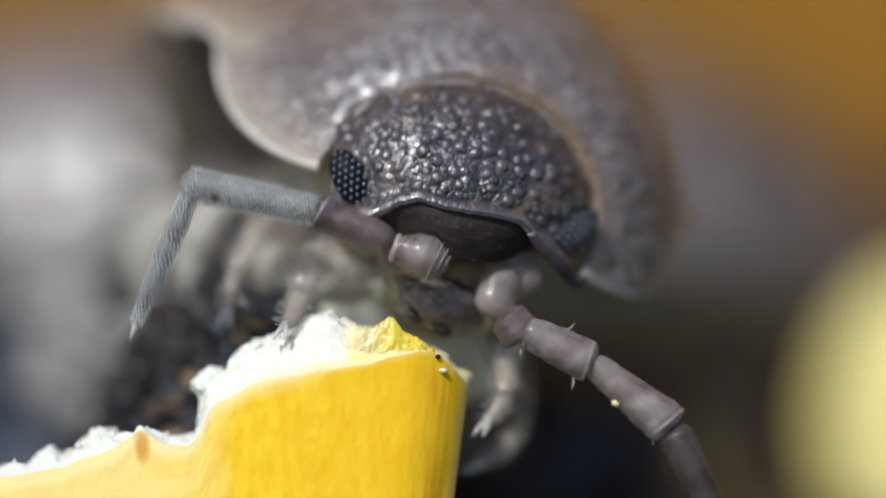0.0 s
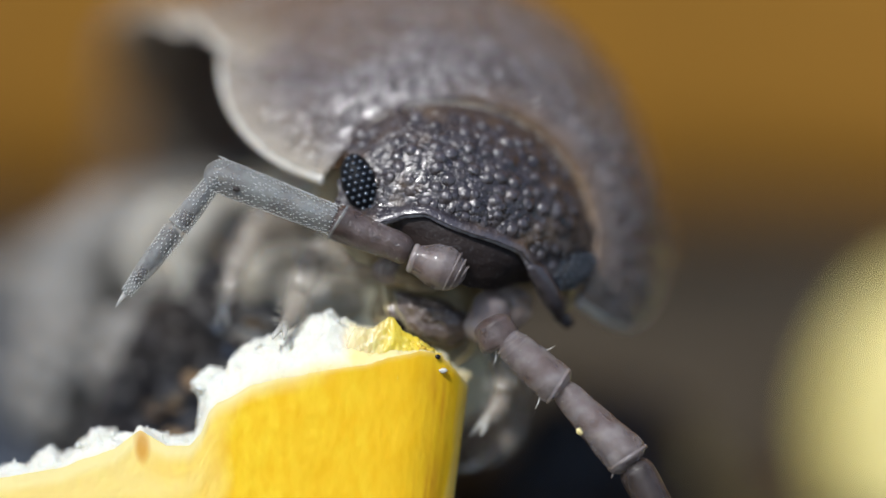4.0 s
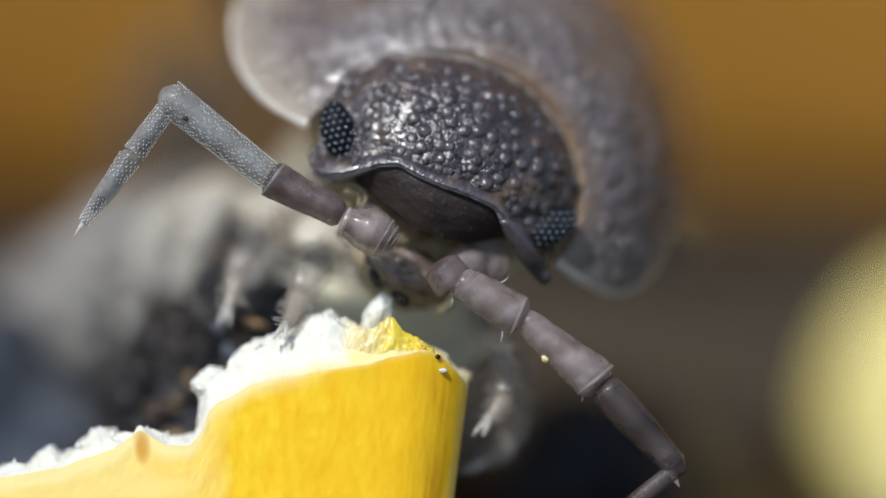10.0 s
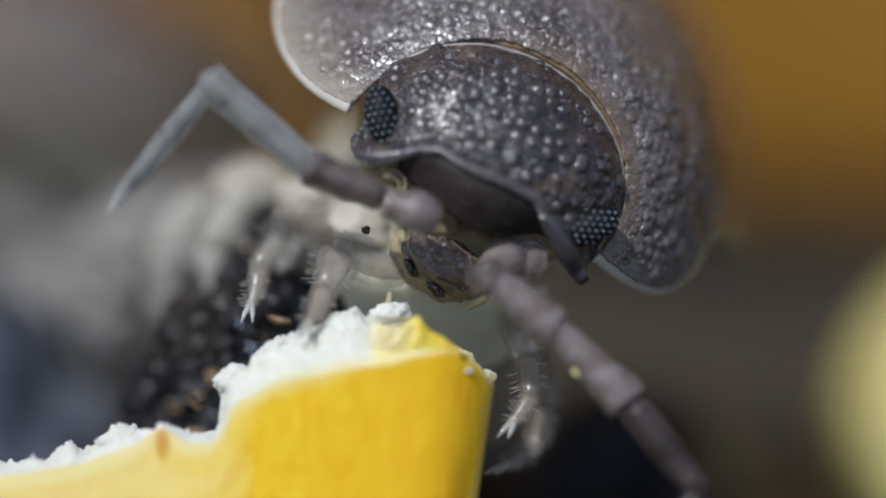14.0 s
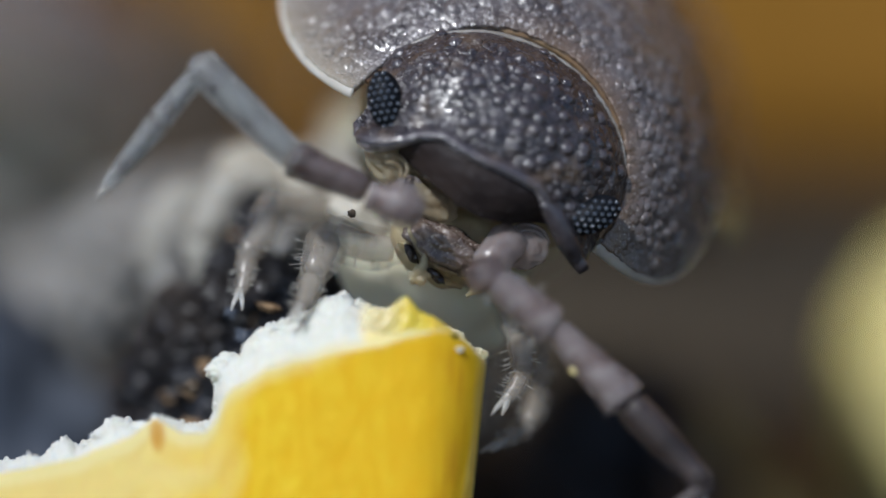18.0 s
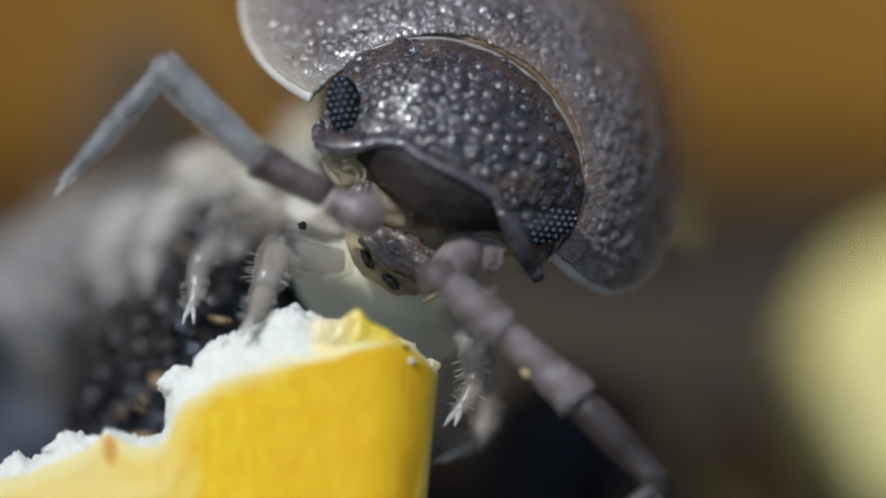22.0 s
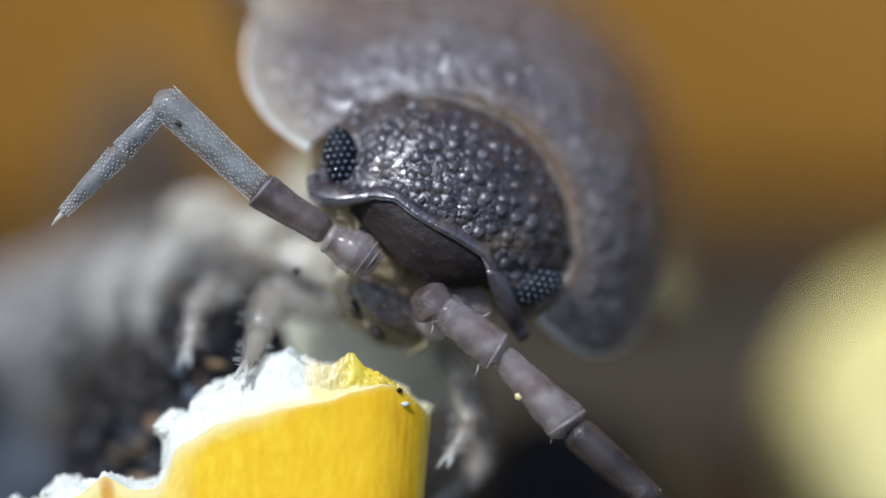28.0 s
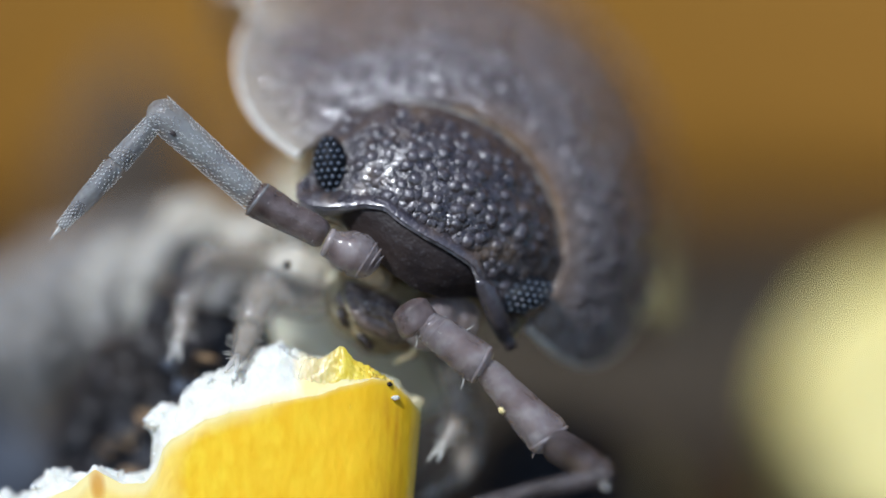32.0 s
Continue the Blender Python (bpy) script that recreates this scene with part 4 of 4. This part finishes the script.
    for k in (0.05, 0.13, 0.24):
        part("cup_ring", hoop(0.44, bowl, k, 0.009, 0.02), JOINT, cup, "glassy ring")
    part("collar", hoop(0.44, bowl, 0.95, 0.03), JOINT, cup)
    part("rim", hoop(0.64, brown, 0.92, 0.014, 0.02), ANTENNA_PALE, root, "pale rim")
    c = part("club_article", article(1.08, club, seed=8), ANTENNA_PALE, root, "pale velvety article", extra=[(inner(1.05, club, 0.68, 15), CORE_GREY), (scales(1.02, 0.115, 0.135, 700, 5), SCALE), (ball((0.8, -0.108, 0.05), (0.03, 0.02, 0.02), 2, 0.3, 8), CORE_DARK)])
    f = part("flagellum", rod(0.5, 0.068, 0.084, 12, 0.006, 0.9, 18, True, 9), ANTENNA_PALE, root, extra=[(moved(rod(0.42, 0.045, 0.058, 8, 0.0, 0.8, 12, False, 16), 0.03), CORE_DARK), (scales(0.5, 0.07, 0.087, 260, 6), SCALE)])
    g = part("flagellum_tip", rod(0.6, 0.08, 0.034, 14, 0.018, 0.9, 18, False, 10), ANTENNA_PALE, root, extra=[(moved(rod(0.46, 0.055, 0.02, 8, 0.012, 0.8, 12, False, 17), 0.03), CORE_DARK), (scales(0.6, 0.09, 0.042, 280, 7), SCALE), (tube([(0.6, 0, 0), (0.68, 0, 0), (0.74, 0, 0.005)], [0.026, 0.014, 0.003], 8), CLAW)])
    made["left"] = (root, c, f, g)
    return made


def build_louse():
    louse = thing("woodlouse", PLAN @ louse_pose(*REST), "grey-brown knobbly woodlouse feeding on the yellow peel", "woodlouse")
    head = head_of(louse)
    for i, spec in enumerate(PLATES):
        plate_of(louse, i, spec, ((110, 520) if i == 0 else (60, 300) if i == 1 else (24, 110)))
    under = ball((-0.2, 5.2, -0.28), (1.05, 4.5, 0.62), 4, 0.1, 2)
    part("throat", ball((0.05, 1.35, -0.98), (0.8, 0.42, 0.6), 4, 0.06, 12), BELLY, louse, "olive-grey soft underside behind the mouth")
    part("underside", under, BELLY, louse, "grey soft underside")
    part("brood_pouch", ball((-0.65, 3.9, -0.55), (0.6, 1.9, 0.5), 4, 0.4, 4), POUCH, louse, "whitish soft flank under the plates")
    for c, size in (((-0.62, 1.25, -0.84), (0.3, 0.3, 0.22)), ((-1.05, 1.8, -0.88), (0.33, 0.36, 0.25)), ((-1.5, 2.6, -1.02), (0.38, 0.42, 0.3))):
        part("leg_base", ball(c, size, 3, 0.25, int(c[1] * 10)), CREAM, louse, "creamy soft base of a leg")
    for k, (c, size) in enumerate((((-1.0, 2.1, 0.1), (0.35, 0.4, 0.24)), ((-1.5, 2.6, 0.12), (0.38, 0.45, 0.26)), ((-2.0, 3.3, 0.0), (0.36, 0.5, 0.3)), ((-2.5, 4.3, 0.02), (0.42, 0.6, 0.28)), ((-2.9, 5.4, -0.25), (0.45, 0.7, 0.42)), ((-3.5, 6.8, -0.5), (0.5, 0.8, 0.5)), ((-1.75, 2.6, -0.12), (0.26, 0.4, 0.26)), ((-2.2, 3.4, -0.25), (0.3, 0.5, 0.34)), ((-2.75, 4.6, -0.42), (0.36, 0.6, 0.42)), ((-1.2, 1.95, -0.02), (0.28, 0.3, 0.2)))):
        part("flank_fold", ball(c, size, 3, 0.45, k + 60), FLANK, louse, "creamy grey fold of skin above the legs", m=louse_pose(*REST).inverted())
    legs = []
    # front pair, then the pairs behind it
    legs.append(leg_of(louse, [(-0.44, 0.85, -0.16), (-0.98, 0.75, -0.02), (-1.1, 0.48, -0.33), (-1.21, 0.16, -0.6)], (0.16, 0.17, 0.125, 0.05)))
    legs.append(leg_of(louse, [(0.25, 1.4, -0.45), (0.44, 0.88, -0.84), (0.475, 0.64, -1.12), (0.33, 0.52, -1.34)], (0.13, 0.11, 0.095, 0.055), True, "pale glassy walking leg beside the peel"))
    legs.append(leg_of(louse, [(-0.8, 1.8, 0.2), (-1.43, 1.25, 0.2), (-1.62, 0.98, -0.18), (-1.67, 0.82, -0.48)], (0.17, 0.15, 0.1, 0.045)))
    legs.append(leg_of(louse, [(0.45, 2.1, -0.7), (0.6, 1.45, -1.25), (0.52, 1.25, -1.53), (0.27, 1.08, -1.68)], (0.13, 0.11, 0.09, 0.05)))
    part("dark_grain", ball((0, 0, 0), (0.032, 0.03, 0.03), 3, 0.4, 6), CLOD, legs[0], "dark grain of soil on the knee", m=at(-0.35, -0.24, 0.28))
    for i, (x, y, z, low, wide) in enumerate([(-2.05, 2.2, 0.1, -0.4, 0.15), (-2.45, 3.1, 0.05, -0.3, 0.17), (-3.1, 4.9, -0.1, -1.0, 0.36), (-3.75, 7.0, -0.5, -1.6, 0.3)]):
        legs.append(leg_of(louse, [(-0.9 - 0.25 * i, y + 0.9, 0.4 - 0.08 * i), (x + 0.2, y + 0.1, z + 0.2), (x, y, z - 0.15), (x + 0.05, y - 0.1, low)], (wide * 1.5, wide * 1.2, wide, wide * 0.5), False, "pale blunt walking leg", POUCH if i < 2 else FLANK, POUCH if i < 2 else FLANK))
        x = 0.05 - 0.1 * i
        legs.append(leg_of(louse, [(x, y + 2.2, -0.3), (x + 0.2, y + 1.8, -0.6), (x + 0.25, y + 1.8, -1.1), (x + 0.2, y + 1.8, -1.6)], (0.14, 0.13, 0.1, 0.06), False))
    return louse, head, legs, antennae_of(louse)


ground()
soil_mound()
plank()
far_peel()
clod()
stone()
chewed_peel()
louse, louse_head, louse_legs, louse_antennae = build_louse()
morsel = thing("pith_morsel", PLAN @ at(-0.8, 0.75, -0.8), "torn white crumb of pith pulled at by the jaws", "crumb")
part("lump", ball((0, 0, 0), (0.15, 0.1, 0.09), 4, 0.4, 61), PITH_CRUMB, morsel)
part("shred", ball((0.07, 0.0, 0.05), (0.06, 0.05, 0.06), 3, 0.6, 62), PITH_CRUMB, morsel)
shred = thing("pith_shred", PLAN @ at(-0.8, 0.8, -0.8), "small cream shred of pith held in the jaws", "crumb")
part("lump", ball((0, 0, -0.03), (0.075, 0.04, 0.06), 3, 0.6, 71), YELLOW_FOLD, shred)
part("strand", tube([(0.0, 0, 0.0), (0.04, 0, 0.06), (0.05, 0.02, 0.14)], [0.045, 0.03, 0.02], 10, 0.7, 0.1, 3), YELLOW_FOLD, shred)
passer = copy_thing(louse, at(-20, 17, 2.3, 0, 0, -90))
tagged(passer, "second grey woodlouse walking past behind, out of focus")
for q in list(passer.children):
    if q.name.startswith("antenna"):
        for c in list(q.children_recursive):
            bpy.data.objects.remove(c)
        bpy.data.objects.remove(q)

# seconds, x, z, lean of the body, further lean of the head
BODY = [
(0, 0.144, 0.340, 18.5, -5.5), (0.1, 0.123, 0.309, 15.6, -5.1), (0.2, 0.079, 0.289, 13.5, -4.6), (0.3, 0.231, 0.191, 19.4, -4.2), (0.4, 0.312, 0.277, 20.9, -3.8), (0.5, 0.302, 0.247, 21.2, -3.4), (0.6, 0.327, 0.232, 24.0, -3.0), (0.7, 0.171, 0.249, 21.1, -2.8), (0.8, 0.252, 0.240, 21.7, -2.5), (0.9, 0.292, 0.213, 24.0, -2.3), (0.967, 0.235, 0.220, 20.5, -2.2), (1, 0.142, 0.229, 17.5, -2.1), (1.033, 0.065, 0.236, 15.0, -2.0), (1.1, 0.229, 0.222, 24.7, -1.9), (1.2, 0.275, 0.220, 23.3, -1.7), (1.3, 0.304, 0.220, 22.0, -1.5), (1.4, 0.258, 0.253, 23.4, -1.3), (1.5, 0.227, 0.266, 21.5, -1.1), (1.6, 0.172, 0.191, 18.5, -0.9), (1.7, 0.186, 0.164, 19.5, -0.7), (1.8, 0.147, 0.160, 17.3, -0.4), (1.9, 0.209, 0.160, 20.3, -0.2), (2, 0.242, 0.201, 21.7, 0.0), (2.1, 0.202, 0.251, 22.7, 0.0), (2.2, 0.249, 0.236, 23.2, 0.0), (2.3, 0.229, 0.212, 22.4, 0.0), (2.4, 0.263, 0.181, 24.1, 0.0), (2.5, 0.072, 0.223, 18.6, 0.0), (3.5, 0.135, 0.190, 20.6, 0.0), (4.5, 0.188, 0.148, 22.7, 0.0), (4.6, 0.146, 0.187, 22.2, 0.2), (4.7, 0.086, 0.249, 20.6, 0.5), (4.8, 0.044, 0.341, 25.3, 0.7), (4.9, -0.008, 0.327, 24.4, 1.0), (4.967, 0.010, 0.352, 27.0, 1.2), (5, -0.044, 0.371, 25.1, 1.3), (5.033, -0.120, 0.360, 21.5, 1.4), (5.1, -0.257, 0.319, 12.4, 1.5), (5.2, -0.367, 0.304, 12.2, 1.8), (5.3, -0.410, 0.266, 14.9, 2.0), (5.4, -0.366, 0.293, 14.2, 2.7), (5.5, -0.356, 0.264, 13.2, 3.4), (5.6, -0.083, 0.410, 19.0, 4.1), (5.7, -0.198, 0.394, 22.1, 4.9), (5.8, -0.395, 0.484, 23.1, 5.6), (5.9, -0.362, 0.472, 20.1, 6.3), (6, -0.336, 0.469, 20.3, 7.0), (6.5, -0.260, 0.447, 18.0, 5.0), (7, -0.181, 0.504, 16.7, 3.0), (7.5, -0.127, 0.539, 18.8, 1.0), (8, -0.170, 0.506, 23.3, 0.0), (8.5, -0.144, 0.478, 23.2, -1.0), (9, -0.087, 0.548, 24.5, -2.0), (9.5, -0.007, 0.530, 24.9, -1.7), (10, 0.009, 0.528, 25.7, -1.3), (10.5, 0.050, 0.552, 24.4, -1.0), (11, 0.089, 0.565, 25.9, -0.7), (11.5, 0.103, 0.563, 25.9, -0.3), (12, 0.105, 0.535, 25.8, 0.0), (12.5, 0.127, 0.502, 25.2, 0.0), (13, 0.113, 0.519, 26.6, 0.0), (13.5, 0.098, 0.575, 26.8, 0.0), (14, 0.120, 0.579, 27.2, 0.0), (14.5, 0.150, 0.582, 27.7, 0.0), (15.5, 0.151, 0.536, 28.9, 0.0), (16.5, 0.213, 0.506, 29.3, 0.0), (17.5, 0.199, 0.522, 29.4, 0.0), (18, 0.260, 0.508, 30.6, 0.0), (18.5, 0.278, 0.528, 30.8, 0.0), (19, 0.262, 0.530, 31.1, 0.0), (20, 0.296, 0.499, 31.2, 0.0), (20.5, 0.282, 0.514, 31.4, 0.0), (21, 0.308, 0.534, 31.4, 0.0), (21.5, 0.311, 0.540, 31.5, 0.0), (22, 0.319, 0.534, 32.3, 0.0), (22.5, 0.316, 0.542, 32.4, 0.0), (23, 0.327, 0.522, 32.4, 0.0), (23.5, 0.330, 0.529, 32.3, 0.0), (24, 0.347, 0.526, 32.8, 0.0), (24.5, 0.341, 0.525, 32.6, 0.0), (25, 0.342, 0.521, 32.8, 0.0), (25.5, 0.350, 0.532, 32.8, 0.0), (26.5, 0.330, 0.500, 33.8, 0.0), (27.5, 0.290, 0.441, 35.0, 0.0), (28, 0.308, 0.449, 35.4, 0.0), (28.5, 0.312, 0.438, 35.3, 0.0), (29, 0.312, 0.436, 35.4, 0.0), (29.5, 0.314, 0.419, 35.2, 0.0), (30, 0.301, 0.381, 34.8, 0.0), (30.5, 0.282, 0.384, 35.1, 0.0), (31, 0.287, 0.369, 34.7, 0.0), (31.5, 0.313, 0.351, 36.1, 0.0), (32, 0.295, 0.332, 36.0, 0.0)]
# seconds, x, z of the second joint, then the lean of each article
RIGHT = [
(0, 0.61, -0.61, 26, 39, 64, 90), (1, 0.71, -0.75, 29, 40, 62, 90), (2, 0.65, -0.87, 38, 45, 60, 95), (2.5, 0.47, -0.93, 38, 45, 60, 100), (4.5, 0.46, -0.64, 41, 46, 60, 100), (5, 0.22, -0.64, 42, 47, 55, 110), (5.3, -0.02, -0.61, 34, 39, 58, 120), (6, -0.14, -0.38, 32, 36, 56, 150), (7, -0.01, -0.28, 28, 34, 50, 145), (8, -0.09, -0.19, 29, 37, 47, 142), (9, 0.02, -0.17, 29, 37, 47, 141), (11, 0.16, -0.24, 31, 42, 47, 140), (12.5, 0.17, -0.32, 32, 40, 47, 138), (13, 0.12, -0.31, 36, 43, 48, 135), (14, 0.19, -0.26, 37, 44, 51, 141), (19, 0.26, -0.39, 41, 47, 48, 143), (21, 0.30, -0.36, 41, 45, 48, 143), (23, 0.26, -0.32, 42, 44, 47, 143), (24, 0.30, -0.27, 44, 45, 47, 143), (25.5, 0.33, -0.26, 43, 47, 46, 145), (28, 0.29, -0.20, 40, 48, 44, 148), (29, 0.32, -0.21, 40, 49, 44, 149), (30.5, 0.29, -0.29, 37, 49, 43, 150), (31, 0.25, -0.33, 36, 48, 42, 152), (31.5, 0.23, -0.37, 37, 49, 38, 158), (32, 0.23, -0.36, 38, 50, 33, 170)]
LEFT = [
(0, -0.39, 0.05, 203, 192, 113), (0.6, -0.17, -0.09, 206, 204, 121), (1, -0.18, -0.15, 207, 193, 117), (2, -0.16, -0.19, 209, 204, 128), (2.5, -0.34, -0.07, 200, 195, 123), (4.5, -0.25, -0.03, 204, 203, 129), (5, -0.53, 0.22, 208, 209, 128), (5.3, -0.85, 0.14, 182, 197, 113), (5.5, -0.85, 0.15, 184, 196, 113), (6, -0.94, 0.30, 207, 216, 131), (7, -0.92, 0.20, 204, 214, 124), (8, -0.92, 0.24, 207, 216, 126), (9, -0.84, 0.25, 207, 216, 125), (11, -0.70, 0.31, 207, 220, 127), (12.5, -0.60, 0.28, 205, 218, 131), (13, -0.72, 0.26, 203, 224, 131), (14, -0.65, 0.36, 202, 220, 128), (16.5, -0.65, 0.30, 202, 225, 130), (19, -0.67, 0.31, 206, 227, 131), (21, -0.59, 0.31, 207, 226, 131), (23, -0.57, 0.34, 211, 225, 134), (24, -0.54, 0.36, 211, 224, 134), (25.5, -0.50, 0.36, 212, 223, 134), (28, -0.54, 0.40, 215, 225, 136), (29, -0.54, 0.37, 215, 225, 136), (30, -0.51, 0.35, 212, 225, 136), (31, -0.48, 0.34, 210, 224, 135), (32, -0.48, 0.32, 211, 224, 134)]


def body_turn(t):
    return float(np.interp(t, [0, 0.6, 2, 2.5, 4.5, 5.3, 6], [5, 6, 10.5, 10.5, 7, 2, 0]))


def head_turn(t):
    return float(np.interp(t, [0, 0.6, 2, 2.5, 4.5, 5.3, 6, 12, 14, 24, 28], [5, 7, 2.5, 2.5, 4, 1, 4, 4, 1, 1, 3]))


def body_at(t):
    """The body's pose; the place between its eyes keeps to its path while it turns."""
    ts = [r[0] for r in BODY]
    x, z, lean = [float(np.interp(t, ts, [r[k] for r in BODY])) for k in (1, 2, 3)]
    return louse_pose(x + 0.27 * math.sin(radians(body_turn(t) + head_turn(t))), z, lean, body_turn(t))


def link(x, z, lean, length):
    """The pose at the end of a link that starts at x, z."""
    return x + length * math.cos(radians(lean)), z - length * math.sin(radians(lean))


def motions():
    walk(louse, [(r[0], PLAN @ body_at(r[0])) for r in BODY])
    walk(louse_head, [(r[0], at(0, 0, 0, 0, r[4], head_turn(r[0]))) for r in BODY])
    for leg in louse_legs:
        stand = louse_pose(*REST) @ leg.matrix_basis
        walk(leg, [(r[0], body_at(r[0]).inverted() @ stand) for r in BODY])
    root, c, d, f = louse_antennae["right"]
    rows = ([], [], [], [])
    for t, x, z, a, k, b, e in RIGHT:
        swing = float(np.interp(t, [30.5, 31.5, 32], [0, 42, 60]))
        base = at(x, 0.0, z, 0, a, 0)
        rows[0].append((t, body_at(t).inverted() @ base))
        rows[1].append((t, at(0.57, 0, 0, 0, k - a, 0)))
        x2, z2 = link(0.57, 0.0, k - a, 0.79)
        rows[2].append((t, at(x2, 0, z2, 0, b - a, 0) @ pose(0, 0, 0, 0, 0, -swing)))
        x3, z3 = link(x2, z2, b - a, 0.86 * math.cos(radians(swing)))
        rows[3].append((t, at(x3, -0.86 * math.sin(radians(swing)), z3, 0, e - a, 0)))
    for ob, r in zip((root, c, d, f), rows):
        walk(ob, r)
    root, c, f, g = louse_antennae["left"]
    rows = ([], [], [], [])
    for t, x, z, a, b, e in LEFT:
        base = at(x, 0.06, z, 0, a, 0)
        rows[0].append((t, body_at(t).inverted() @ base))
        rows[1].append((t, at(0.6, 0, 0, 0, b - a, 0)))
        x2, z2 = link(0.6, 0, b - a, 0.97)
        rows[2].append((t, at(x2, 0.03, z2, 0, e - a, 0)))
        x3, z3 = link(x2, z2, e - a, 0.54)
        rows[3].append((t, at(x3, 0.03, z3, 0, e - a, 0)))
    for ob, r in zip((root, c, f, g), rows):
        walk(ob, r)
    bites = [(0, -0.8, 0.75, -0.8), (5.4, -0.8, 0.75, -0.8), (6, -0.86, 0.55, -0.56), (7, -0.76, 0.5, -0.48), (8, -0.66, 0.5, -0.5), (9, -0.57, 0.5, -0.53), (10, -0.5, 0.5, -0.5), (11, -0.43, 0.5, -0.48), (12, -0.54, 0.5, -0.49), (13, -0.58, 0.5, -0.5), (14, -0.6, 0.48, -0.52), (14.5, -0.6, 0.5, -0.54), (16, -0.6, 0.8, -0.95), (32, -0.6, 0.8, -0.95)]
    walk(morsel, [(t, PLAN @ at(x, y, z, 0, 12 * t, 0)) for t, x, y, z in bites])
    tugs = [(0, -0.8, 0.8, -0.8), (5.4, -0.8, 0.8, -0.8), (6, -0.86, 0.55, -0.58), (7, -0.76, 0.53, -0.5), (9, -0.57, 0.53, -0.56), (11, -0.43, 0.53, -0.5), (12, -0.54, 0.53, -0.5), (14.5, -0.65, 0.53, -0.48), (15.5, -0.5, 0.45, -0.42), (16.5, -0.43, 0.45, -0.4), (17, -0.43, 0.45, -0.39), (18, -0.29, 0.45, -0.34), (19, -0.29, 0.45, -0.39), (19.6, -0.26, 0.5, -0.33), (20, -0.12, 0.8, -0.2), (32, -0.12, 0.8, -0.2)]
    walk(shred, [(t, PLAN @ at(x, y, z)) for t, x, y, z in tugs])
    path = [(0, -6.2, 12.5, 1.5, -90), (0.2, -7.2, 12.5, 1.5, -90), (0.4, -9.8, 12.5, 1.45, -90), (0.8, -13.1, 12.5, 1.3, -90), (1.2, -14.4, 12.5, 1.3, -90), (2, -16, 12.5, 1.3, -90), (4.5, -20, 13, 1.3, -90), (6, -21, 15, 1.3, -90), (7, -22, 17, 1.3, -30), (8, -23, 17, 1.3, 30), (9, -13, 17, 1.2, 90), (10.1, -5.2, 17, 1.2, 90), (10.9, -3.4, 17, 1.2, 90), (12, -2.8, 17, 1.2, 90), (14, -2.4, 17, 1.7, 90), (16, -2.6, 17, 2.0, 90), (20.5, -3.0, 17, 2.0, 90), (22.5, -7, 17, 1.2, 90), (24, -9, 17, 1.2, 90), (32, -10, 17, 1.2, 90)]
    walk(passer, [(t, at(x, y, z, 0, 0, turn)) for t, x, y, z, turn in path])


motions()
